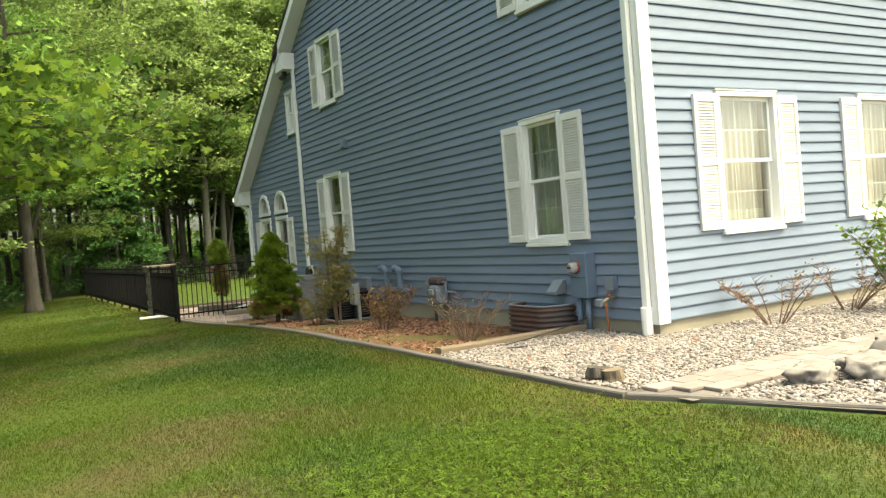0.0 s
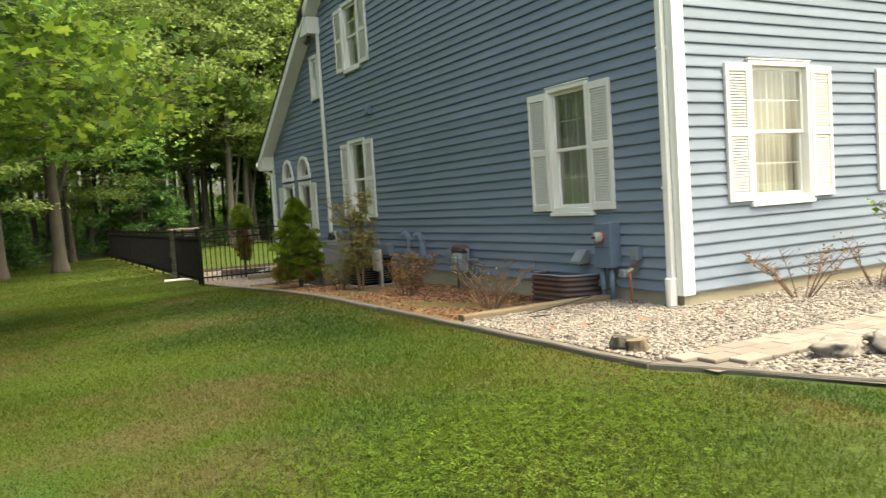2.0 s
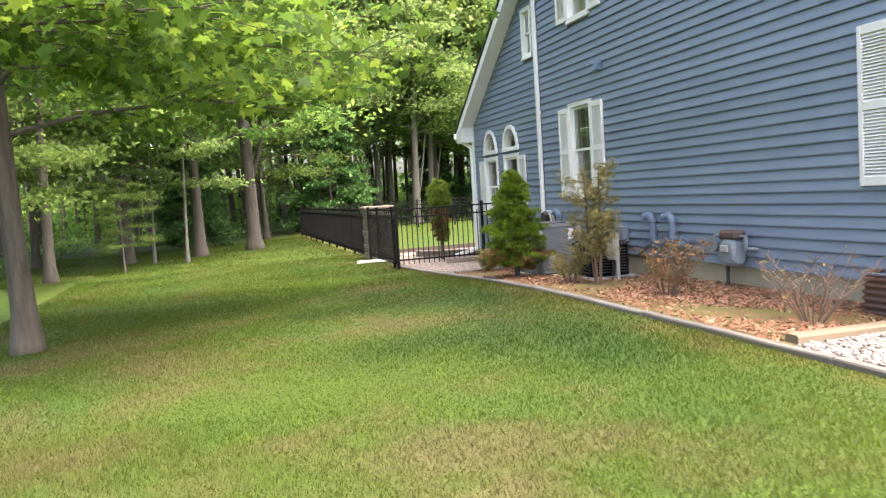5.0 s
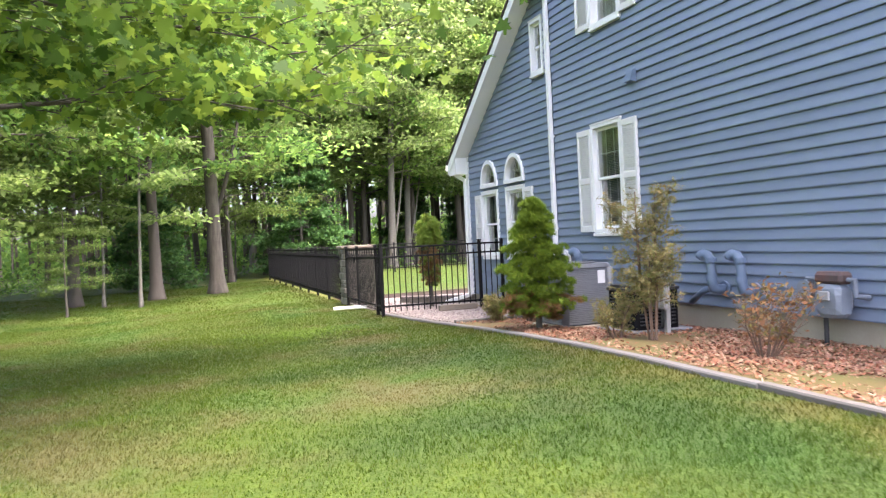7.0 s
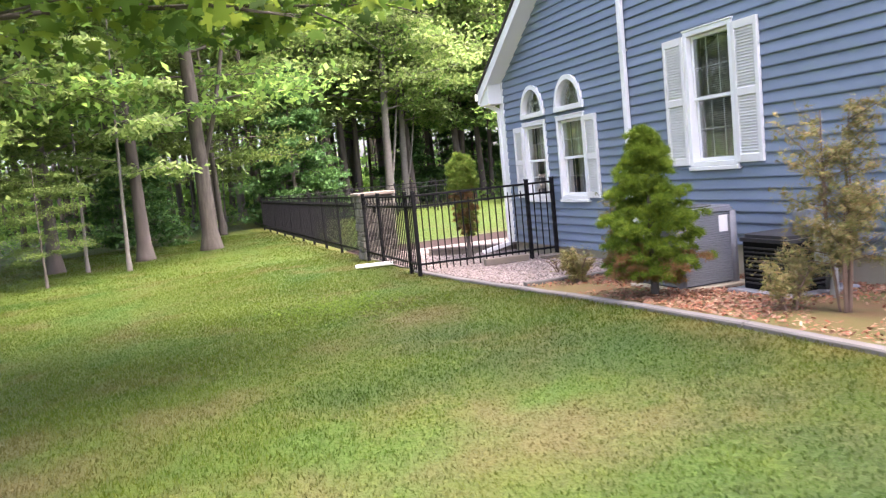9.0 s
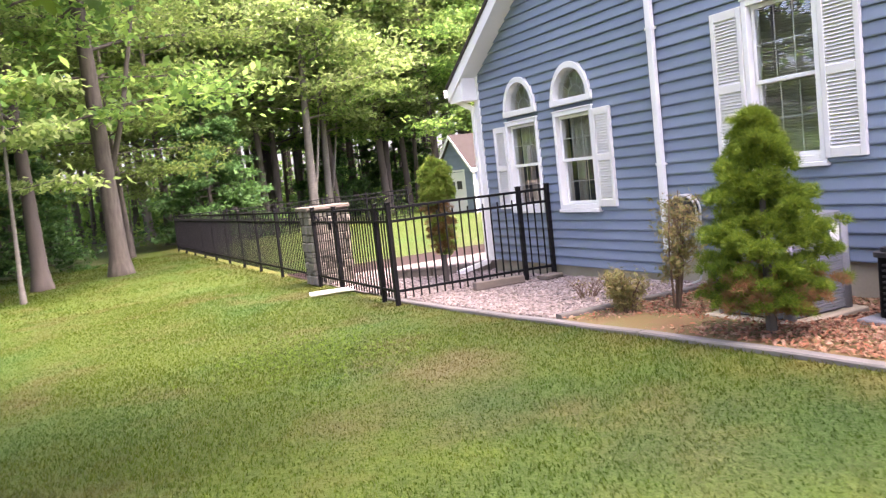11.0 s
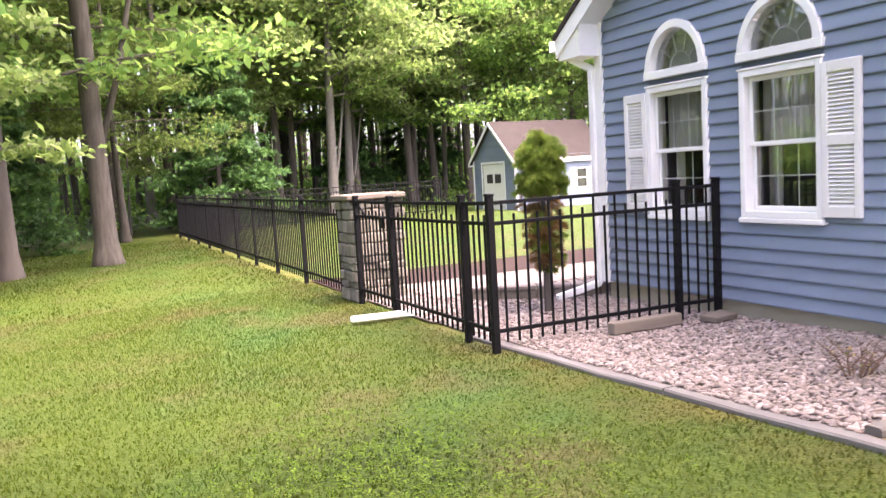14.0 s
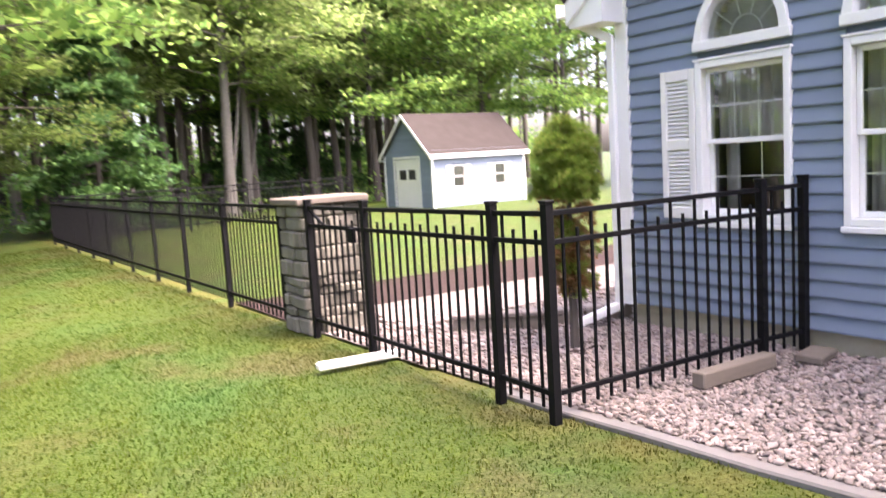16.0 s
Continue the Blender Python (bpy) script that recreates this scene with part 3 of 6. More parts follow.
def window(name, u0, u1, z0, z1, M, left=True, right=True, label="", curtain="open", wide=0.38):
    """A double-hung window with muntins. Built in (u, depth, z); M lays it on its wall; depth grows inwards."""
    ob = thing(name, label or "white double-hung window with muntins and louvred shutters", "window", kind="structure")
    t = 0.055
    f = Shape()
    for a, b, c, d in ((u0, u0 + t, z0, z1), (u1 - t, u1, z0, z1), (u0 + t, u1 - t, z1 - t, z1), (u0 + t, u1 - t, z0, z0 + t)):
        f.cbox(a, b, -0.052, 0.12, c, d, 0.005)
    part("window_frame", placed(f, M), WHITE, ob)
    part("window_sill", placed(Shape().cbox(u0 - 0.015, u1 + 0.015, -0.066, 0.02, z0 - 0.045, z0 - 0.002, 0.006), M), WHITE, ob)
    part("head_cap", placed(Shape().cbox(u0 - 0.012, u1 + 0.012, -0.060, 0.02, z1 + 0.002, z1 + 0.020, 0.004), M), WHITE, ob)
    a0, a1, b0, b1 = u0 + t + 0.002, u1 - t - 0.002, z0 + t + 0.002, z1 - t - 0.002
    mid = (b0 + b1) / 2
    for nm, c, d, dep in (("upper_sash", mid - 0.018, b1, 0.012), ("lower_sash", b0, mid + 0.018, 0.045)):
        s, st = Shape(), 0.038
        for p, q, r, w in ((a0, a0 + st, c, d), (a1 - st, a1, c, d), (a0 + st, a1 - st, c, c + st), (a0 + st, a1 - st, d - st, d)):
            s.cbox(p, q, dep, dep + 0.03, r, w, 0.004)
        sash = part(nm, placed(s, M), WHITE, ob)
        g = Shape().box(a0 + st, a1 - st, dep + 0.012, dep + 0.016, c + st, d - st)
        pane = part("pane", placed(g, M), GLASS, sash)
        pane.visible_shadow = False
        mu = Shape()
        for k in (1, 2):
            x = a0 + st + (a1 - a0 - 2 * st) * k / 3
            mu.box(x - 0.005, x + 0.005, dep + 0.0165, dep + 0.022, c + st, d - st)
        zc = (c + d) / 2
        mu.box(a0 + st, a1 - st, dep + 0.0172, dep + 0.0212, zc - 0.005, zc + 0.005)
        part("muntins", placed(mu, M), WHITE, sash)
    # curtain folds behind the glass
    if curtain:
        spans = [(u0 + 0.02, u1 - 0.02)] if curtain == "full" else [(u0 + 0.02, u0 + (u1 - u0) * 0.34), (u1 - (u1 - u0) * 0.34, u1 - 0.02)]
        if curtain == "blinds":
            spans, bl = [], Shape()
            for i in range(int((z1 - z0 - 0.1) / 0.024)):
                zz = z0 + 0.06 + i * 0.024
                bl.add([(u0 + 0.03, 0.150, zz - 0.006), (u1 - 0.03, 0.150, zz - 0.006), (u1 - 0.03, 0.170, zz + 0.007), (u0 + 0.03, 0.170, zz + 0.007)], [(0, 1, 2, 3)])
            for k in (0.2, 0.5, 0.8):
                bl.box(u0 + (u1 - u0) * k - 0.002, u0 + (u1 - u0) * k + 0.002, 0.146, 0.149, z0 + 0.06, z1 - 0.04)
            part("blind", placed(bl, M), CURTAIN, ob, "pale horizontal slatted blind")
        if curtain == "top":
            spans = [(u0 + 0.02, u1 - 0.02), (u0 + 0.02, u0 + (u1 - u0) * 0.2), (u1 - (u1 - u0) * 0.2, u1 - 0.02)]
        for a, b in spans:
            c = Shape()
            n = max(8, int((b - a) / 0.016))
            low = z0 + (z1 - z0) * (0.5 if curtain == "top" and b - a > 0.4 else 0.02)
            for zz in (low, z1 - 0.03):
                for i in range(n + 1):
                    u = a + (b - a) * i / n
                    c.v.append((u, (0.22 if b - a > 0.4 or curtain != "top" else 0.29) + 0.028 * math.sin(i * 1.05 + 0.4 * math.sin(i * 0.31)), zz))
            c.f += [(i, i + 1, n + 2 + i, n + 1 + i) for i in range(n)]
            part("curtain", placed(c, M), CURTAIN, ob, "pale gathered curtain", smooth=True)
    e = 0.004
    if left:
        shutter(ob, u0 - wide - e, u0 - e, z0 + 0.02, z1 - 0.04, M)
    if right:
        shutter(ob, u1 + e, u1 + wide + e, z0 + 0.02, z1 - 0.04, M)
    return ob


# local (u, depth, z) to the side wall: u along y, depth into +x
SIDE_M = Matrix(((0, 1, 0, WALL_X), (1, 0, 0, 0), (0, 0, 1, 0), (0, 0, 0, 1)))
FRONT_M = Matrix(((1, 0, 0, 0), (0, 1, 0, FRONT_Y), (0, 0, 1, 0), (0, 0, 0, 1)))

arch_holes = [r for a in ARCHES for r in arch_rects(*a)]
wall_side = wall("wall_side", "x", WALL_X, 0.2, FRONT_Y, BACK_Y, MAIN_SKIRT, EAVE_Z, SIDE_WINDOWS, "blue clapboard-sided gable wall of the house")
wall_wing = wall("wall_wing", "x", WALL_X, 0.2, BACK_Y, WING_Y, WING_SKIRT, 3.05, [w for w in WING_WINDOWS if w[3] < 3] + arch_holes, "blue clapboard-sided wall of the house's rear wing")
wall_front = wall("wall_front", "y", FRONT_Y, 0.2, WALL_X, HOUSE_X1, MAIN_SKIRT, EAVE_Z, FRONT_WINDOWS, "blue clapboard-sided front wall of the house")
rake_main = lambda z: (FRONT_Y + max(0, (z - EAVE_Z) / SLOPE), BACK_Y - max(0, (z - EAVE_Z) / SLOPE))
WING_EAVE = 3.05
wing_high = lambda z: WING_Y - max(0, (z - WING_EAVE) / 0.68)

# gable and wing heads
RIDGE_Z = EAVE_Z + SLOPE * (RIDGE_Y - FRONT_Y)
g = Shape().prism([(FRONT_Y, EAVE_Z), (BACK_Y, EAVE_Z), (RIDGE_Y, RIDGE_Z)], "x", WALL_X, WALL_X + 0.2)
tagged(part("wall_gable_head", g, SIDING_BACK), "blue gable head of the house", "wall", kind="structure")
sm = WING_WINDOWS[2]
g = Shape()
zs = [WING_EAVE, sm[2], sm[3], WING_EAVE + 0.68 * (WING_Y - BACK_Y)]
for a, b in zip(zs, zs[1:]):
    y0 = sm[1] if a == sm[2] else BACK_Y
    if wing_high(b) > y0 + 0.01:
        g.prism([(y0, a), (wing_high(a), a), (wing_high(b), b), (y0, b)], "x", WALL_X, WALL_X + 0.2)
    else:
        g.prism([(y0, a), (wing_high(a), a), (y0, b)], "x", WALL_X, WALL_X + 0.2)
g.box(WALL_X, WALL_X + 0.2, BACK_Y, sm[0], sm[2], sm[3])
tagged(part("wall_wing_head", g, SIDING_BACK), "blue sloping head of the rear wing wall", "wall", kind="structure")

# walls that close the house behind
for nm, b in (("wall_back", (WALL_X + 0.2, HOUSE_X1, WING_Y - 0.2, WING_Y, WING_SKIRT, 3.05)), ("wall_far", (HOUSE_X1 - 0.2, HOUSE_X1, FRONT_Y + 0.2, WING_Y - 0.2, MAIN_SKIRT, EAVE_Z)),
              ("wall_upper_back", (WALL_X + 0.2, HOUSE_X1 - 0.2, BACK_Y - 0.2, BACK_Y, 3.1, EAVE_Z)), ("wall_partition", (10.5, 10.6, FRONT_Y + 0.2, WING_Y - 0.2, 0.85, 5.7))):
    tagged(part(nm, Shape().box(*b), PLASTER if "part" in nm else SIDING_BACK), "plain wall that closes the house", "wall", kind="structure")
for nm, z in (("floor_ground", 0.72), ("ceiling_ground", 3.22), ("ceiling_upper", 5.70)):
    y1 = WING_Y if z < 1 else BACK_Y
    tagged(part(nm, Shape().box(WALL_X + 0.2, HOUSE_X1 - 0.2, FRONT_Y + 0.2, y1 - 0.2, z, z + 0.12), OAK_FLOOR if z < 1 else PLASTER), "interior storey floor", "floor", kind="structure")

# foundation
f = Shape().box(WALL_X + 0.012, WALL_X + 0.25, FRONT_Y + 0.012, BACK_Y, -0.3, MAIN_SKIRT - 0.002)
f.box(WALL_X + 0.25, HOUSE_X1, FRONT_Y + 0.012, FRONT_Y + 0.25, -0.3, MAIN_SKIRT - 0.002)
f.box(WALL_X + 0.03, WALL_X + 0.25, BACK_Y, WING_Y - 0.03, -0.3, WING_SKIRT - 0.002)
f.box(WALL_X + 0.25, HOUSE_X1, WING_Y - 0.25, WING_Y - 0.03, -0.3, WING_SKIRT - 0.002)
tagged(part("foundation", f, CONCRETE), "cream painted concrete foundation, stained near the gravel", "foundation", kind="structure")

# trims: corner boards, rear corner board, wing corner board
t = Shape().cbox(WALL_X - 0.04, WALL_X + 0.125, FRONT_Y - 0.04, FRONT_Y + 0.002, MAIN_SKIRT - 0.03, EAVE_Z, 0.004)
t.cbox(WALL_X - 0.04, WALL_X - 0.001, FRONT_Y + 0.003, FRONT_Y + 0.06, MAIN_SKIRT - 0.03, EAVE_Z, 0.004)
tagged(part("trim_corner", t, WHITE), "white corner board of the house", "trim", kind="structure")
tagged(part("trim_wing_corner", Shape().cbox(WALL_X - 0.045, WALL_X + 0.06, WING_Y - 0.10, WING_Y + 0.03, WING_SKIRT - 0.02, 3.2, 0.004), WHITE), "white corner board of the rear wing", "trim", kind="structure")

# windows
for i, (a, b, c, d) in enumerate(SIDE_WINDOWS):
    window("window_%d" % (i + 1), a, b, c, d, SIDE_M, curtain="blinds" if i == 1 else "full")
window("window_5", *WING_WINDOWS[0], SIDE_M, left=True, right=False, label="white double-hung wing window with one shutter", curtain="top", wide=0.33)
window("window_6", *WING_WINDOWS[1], SIDE_M, left=False, right=True, label="white double-hung wing window with one shutter", curtain="top", wide=0.33)
window("window_7", *WING_WINDOWS[2], SIDE_M, left=False, right=False, label="small white upper window of the wing", curtain="open")
for i, (a, b, c, d) in enumerate(FRONT_WINDOWS):
    window("window_%d" % (i + 8), a, b, c, d, FRONT_M, curtain="full", wide=0.36)


def arch_window(name, y, z, half, high):
    """A half-round light with a white surround, spokes and an inner arc."""
    ob = thing(name, "white half-round window with sunburst muntins", "window", kind="structure")
    n = 20

    def arc(r, h, flat=0.0):
        return [(y + r * math.cos(math.pi * i / n), z + flat + h * math.sin(math.pi * i / n)) for i in range(n + 1)]
    outer, inner = arc(half, high - 0.0), arc(half - 0.075, high - 0.14, 0.065)
    f = Shape()
    for d, pts in ((-0.062, outer), (-0.062, inner), (0.10, outer), (0.10, inner)):
        f.v += [(WALL_X + d, u, v) for u, v in pts]
    k = n + 1
    for i in range(n):
        f.f += [(i, i + 1, k + i + 1, k + i), (2 * k + i, 3 * k + i, 3 * k + i + 1, 2 * k + i + 1), (i, 2 * k + i, 2 * k + i + 1, i + 1), (k + i, k + i + 1, 3 * k + i + 1, 3 * k + i)]
    f.f += [(0, k, 3 * k, 2 * k), (n, 2 * k + n, 3 * k + n, k + n)]
    f.cbox(WALL_X - 0.066, WALL_X + 0.1, y - half - 0.01, y + half + 0.01, z - 0.012, z + 0.063, 0.005)
    part("window_frame", f, WHITE, ob)
    g = Shape().prism(arc(half - 0.07, high - 0.13, 0.06), "x", WALL_X + 0.03, WALL_X + 0.034)
    p = part("pane", g, GLASS, ob)
    p.visible_shadow = False
    m = Shape()
    c0 = Vector((WALL_X + 0.04, y, z + 0.065))
    for a in (36, 72, 108, 144):
        w = Vector((0, math.cos(radians(a)) * (half - 0.08), math.sin(radians(a)) * (high - 0.15)))
        m.tube([c0 + w * 0.42, c0 + w], 0.007, 4)
    m.tube([c0 + Vector((0, math.cos(math.pi * i / 12) * (half - 0.08) * 0.42, math.sin(math.pi * i / 12) * (high - 0.15) * 0.42)) for i in range(13)], 0.007, 4)
    part("muntins", m, WHITE, ob)
    # pale half-round panel, added behind the glass to make the pane look lighter
    part("shade", Shape().prism(arc(half + 0.05, high + 0.02, 0.0), "x", WALL_X + 0.21, WALL_X + 0.215), CURTAIN, ob, "pale panel behind the glass, added to lighten the pane")
    return ob


for i, a in enumerate(ARCHES):
    arch_window("window_%d" % (i + 10), *a)


# roofs with soffit, fascia, eave return
def roof_slab(name, pts, x0, x1, thick, label, mat=ROOF):
    """A roof plane along x over the line pts (two (y, z) points), thickness upwards."""
    (a, b), (c, d) = pts
    L = math.hypot(c - a, d - b)
    ny, nz = -(d - b) / L * thick, (c - a) / L * thick
    if nz < 0:
        ny, nz = -ny, -nz
    return tagged(part(name, Shape().prism([(a, b), (c, d), (c + ny, d + nz), (a + ny, b + nz)], "x", x0, x1), mat), label, "roof", kind="structure")


OV = 0.32          # rake overhang
RX = WALL_X - OV
drop = 0.35
roof_slab("roof_front", [(FRONT_Y - drop, EAVE_Z + 0.16 - drop * SLOPE), (RIDGE_Y, RIDGE_Z + 0.16)], RX - 0.02, HOUSE_X1 + 0.2, 0.05, "brown asphalt shingle roof of the house")
roof_slab("roof_back", [(BACK_Y + drop, EAVE_Z + 0.16 - drop * SLOPE), (RIDGE_Y, RIDGE_Z + 0.16)], RX - 0.02, HOUSE_X1 + 0.2, 0.05, "brown asphalt shingle roof of the house")
wing_top = (BACK_Y + 0.02, WING_EAVE + 0.68 * (WING_Y - BACK_Y) + 0.10)
wing_low = (WING_Y + 0.34, WING_EAVE + 0.12 - 0.34 * 0.68)
roof_slab("roof_wing", [wing_low, wing_top], RX - 0.02, HOUSE_X1 + 0.2, 0.05, "brown asphalt shingle roof of the rear wing")


def rake(name, pts, label):
    (a, b), (c, d) = pts
    s = Shape().prism([(a, b), (c, d), (c, d - 0.19), (a, b - 0.19)], "x", RX, RX + 0.025)
    s.prism([(a, b - 0.15), (c, d - 0.15), (c, d - 0.165), (a, b - 0.165)], "x", RX + 0.026, WALL_X - 0.001)
    return tagged(part(name, s, WHITE), label, "trim", kind="structure")


rake("trim_rake_front", [(FRONT_Y - drop, EAVE_Z + 0.155 - drop * SLOPE), (RIDGE_Y, RIDGE_Z + 0.155)], "white rake board and soffit of the main roof")
rake("trim_rake_back", [(BACK_Y + drop, EAVE_Z + 0.155 - drop * SLOPE), (RIDGE_Y, RIDGE_Z + 0.155)], "white rake board and soffit of the main roof")
rake("trim_rake_wing", [wing_low, (wing_top[0], wing_top[1] - 0.005)], "white rake board and soffit of the wing roof")


def eave_return(name, y, z, depth, label):
    s = Shape().prism([(y - 0.02, z), (y + depth, z), (y + depth, z + 0.22), (y + depth * 0.6, z + 0.30), (y - 0.02, z + 0.34)], "x", RX + 0.0262, WALL_X - 0.002)
    return tagged(part(name, s, WHITE), label, "trim", kind="structure")


eave_return("trim_eave_return_back", BACK_Y - 0.10, EAVE_Z - 0.42, 0.44, "white boxed eave return at the rear corner")
eave_return("trim_eave_return_wing", WING_Y - 0.05, WING_EAVE - 0.33, 0.38, "white boxed eave return of the wing")
eave_return("trim_eave_return_front", FRONT_Y - 0.35, EAVE_Z - 0.42, 0.36, "white boxed eave return at the front corner")
# gutters along the eaves
for nm, y, z, sgn in (("gutter_front", FRONT_Y - drop - 0.06, EAVE_Z + 0.02 - drop * SLOPE, 1), ("gutter_wing", wing_low[0] + 0.06, wing_low[1] - 0.05, -1)):
    s = Shape().prism([(y - 0.06, z - 0.06), (y + 0.06, z - 0.06), (y + 0.06, z + 0.06), (y + 0.05, z + 0.06), (y + 0.05, z - 0.05), (y - 0.05, z - 0.05), (y - 0.05, z + 0.06), (y - 0.06, z + 0.06)], "x", RX, HOUSE_X1)
    tagged(part(nm, s, WHITE), "white metal eave gutter", "gutter", kind="structure")


def downspout(name, label, points, width=0.075, depth=0.055, foot=None):
    ob = thing(name, label, "downspout")
    s = Shape()
    pts = [Vector(p) for p in points]
    for a, b in zip(pts, pts[1:]):
        d = (b - a)
        m = Matrix.Translation(a) @ d.to_track_quat("Z", "Y").to_matrix().to_4x4()
        q = Shape().cbox(-depth / 2, depth / 2, -width / 2, width / 2, -0.01, d.length + 0.01, 0.008)
        s.add([m @ Vector(p) for p in q.v], q.f)
    part("pipe", s, WHITE, ob)
    if foot:
        part("adapter", Shape().tube([Vector(foot) + Vector((0, 0, 0.34)), Vector(foot) + Vector((0, 0, 0.33)), Vector(foot) + Vector((0, 0, 0.02))], [0.045, 0.062, 0.055], 12), WHITE, ob, "round white pipe adapter", smooth=False)
    for i in range(3):
        z = pts[-1].z + (pts[0].z - pts[-1].z) * (0.2 + 0.3 * i)
        y = pts[-1].y
        x = pts[-1].x
        if len(pts) == 2:
            part("strap", Shape().box(x - depth / 2 - 0.004, x + depth / 2 + 0.02, y - width / 2 - 0.006, y + width / 2 + 0.006, z, z + 0.03), WHITE, ob)
    return ob


downspout("downspout", "white downspout beside the front corner board", [(WALL_X - 0.062, FRONT_Y + 0.105, 5.4), (WALL_X - 0.062, FRONT_Y + 0.105, 0.66)], 0.085, 0.06, (WALL_X - 0.075, FRONT_Y + 0.10, 0.35))
downspout("downspout", "white downspout between main house and wing", [(WALL_X - 0.065, BACK_Y - 0.06, 5.35), (WALL_X - 0.065, BACK_Y - 0.06, 0.52)], 0.085, 0.06)
downspout("downspout", "white wing downspout with a gooseneck from the gutter", [(RX + 0.1, WING_Y + 0.36, WING_EAVE - 0.26), (WALL_X - 0.05, WING_Y + 0.07, WING_EAVE - 0.45), (WALL_X - 0.05, WING_Y + 0.07, 0.24), (WALL_X - 0.55, WING_Y + 0.16, 0.12)], 0.075, 0.06)
# eave lamp with dark heads
fl = thing("flood_lamp", "small dark security flood lamp under the eave", "lamp")
part("bracket", Shape().tube([(RX + 0.15, BACK_Y + 0.16, EAVE_Z - 0.42), (RX + 0.15, BACK_Y + 0.16, EAVE_Z - 0.50)], 0.05, 10), DARK_METAL, fl)
for k in (-1, 1):
    part("lamp_head", Shape().tube([(RX + 0.15, BACK_Y + 0.16 + 0.02 * k, EAVE_Z - 0.48), (RX + 0.10, BACK_Y + 0.16 + 0.10 * k, EAVE_Z - 0.56)], [0.03, 0.055], 10), DARK_METAL, fl)

# wall lantern on the rear wall of the wing
lt = thing("wall_lantern", "small dark wall lantern on the rear of the wing", "lantern", (6.43, WING_Y + 0.002, 2.40))
part("back_plate", Shape().cbox(-0.04, 0.04, 0.0, 0.02, -0.08, 0.08, 0.004), DARK_METAL, lt)
part("arm", Shape().tube([(0, 0.02, 0.05), (0, 0.13, 0.12), (0, 0.20, 0.10)], 0.010, 7), DARK_METAL, lt)
part("roof", Shape().tube([(0, 0.20, 0.02), (0, 0.20, 0.05), (0, 0.20, 0.10)], [0.075, 0.06, 0.012], 6), DARK_METAL, lt)
part("globe", Shape().tube([(0, 0.20, -0.15), (0, 0.20, 0.018)], [0.042, 0.06], 6), GLASS_GLOBE, lt, "clouded lantern glass")
part("base", Shape().tube([(0, 0.20, -0.18), (0, 0.20, -0.152)], [0.02, 0.045], 6), DARK_METAL, lt)


# ---- fence, gate, pier ----
FENCE_H, POST, PICK = 1.23, 0.056, 0.017
PICKET_LONG = Shape().cbox(-PICK / 2, PICK / 2, -PICK / 2, PICK / 2, 0.06, FENCE_H - 0.02, 0.002).mesh("picket")
PICKET_SHORT = Shape().cbox(-PICK / 2, PICK / 2, -PICK / 2, PICK / 2, 0.06, FENCE_H - 0.12, 0.002).mesh("picket")
POST_MESH = Shape().cbox(-POST / 2, POST / 2, -POST / 2, POST / 2, -0.15, FENCE_H + 0.03, 0.003).mesh("post")
CAP_MESH = Shape().cbox(-POST / 2 - 0.006, POST / 2 + 0.006, -POST / 2 - 0.006, POST / 2 + 0.006, FENCE_H + 0.031, FENCE_H + 0.05, 0.004).mesh("cap")
for me in (PICKET_LONG, PICKET_SHORT, POST_MESH, CAP_MESH):
    me.materials.append(BLACK_METAL)


def fence_panel(name, a, b, label, first=True, last=True, group="fence panels", category="fence"):
    """Posts, three rails and pickets of alternating height between two points on the ground."""
    a, b = Vector(a), Vector(b)
    d = b - a
    L = math.hypot(d.x, d.y)
    ob = thing(name, label, category, a, math.degrees(math.atan2(d.y, d.x)), group)
    slope = d.z / L
    for use, x in ((first, 0.0), (last, L)):
        if use:
            p = part("post", POST_MESH, None, ob)
            p.matrix_basis = Matrix.Translation((x, 0, slope * x))
            part("cap", CAP_MESH, None, p)
    for z in (FENCE_H - 0.025, FENCE_H - 0.19, 0.16):
        s = Shape().cbox(POST / 2, L - POST / 2, -0.014, 0.014, -0.016, 0.016, 0.003)
        s.v = [(x, y, zz + z + slope * x) for x, y, zz in s.v]
        part("rail", s, BLACK_METAL, ob)
    n = max(2, round(L / 0.108))
    for i in range(1, n):
        x = L * i / n
        p = part("picket", PICKET_LONG if i % 2 else PICKET_SHORT, None, ob)
        p.matrix_basis = Matrix.Translation((x, 0, slope * x))
    return ob


def fpt(x, y):
    return (x, y, gz(x, y) + 0.02)


LAB = "black metal picket fence panel with alternating pickets"
fence_panel("fence", fpt(4.04, 19.31), fpt(5.88, 19.20), LAB, True, True)
fence_panel("fence", fpt(5.88, 19.20), fpt(6.30, 19.15), "short black metal fence panel against the wing wall", False, True)
fence_panel("fence", fpt(4.08, 19.87), fpt(4.04, 19.31), "short black metal fence panel at the corner post", True, False)
fence_panel("fence", fpt(4.10, 21.58), fpt(4.08, 19.87), LAB, True, False)
gate = fence_panel("gate", fpt(4.10, 22.66), fpt(4.10, 21.58), "closed black metal picket gate beside the stone pier", True, False, "", "gate")
part("latch", Shape().cbox(0.86, 0.95, -0.05, -0.015, 0.93, 1.05, 0.004), BLACK_METAL, gate)
part("brace", Shape().tube([(0.05, 0, FENCE_H - 0.05), (0.30, 0, FENCE_H - 0.17)], 0.012, 6), BLACK_METAL, gate)
ys = [23.30, 25.05, 26.75, 28.35, 30.0, 31.75, 33.5, 35.25, 37.0, 38.75]
for a, b in zip(ys, ys[1:]):
    fence_panel("fence", fpt(4.10, b), fpt(4.10, a), LAB, True, a == ys[0])
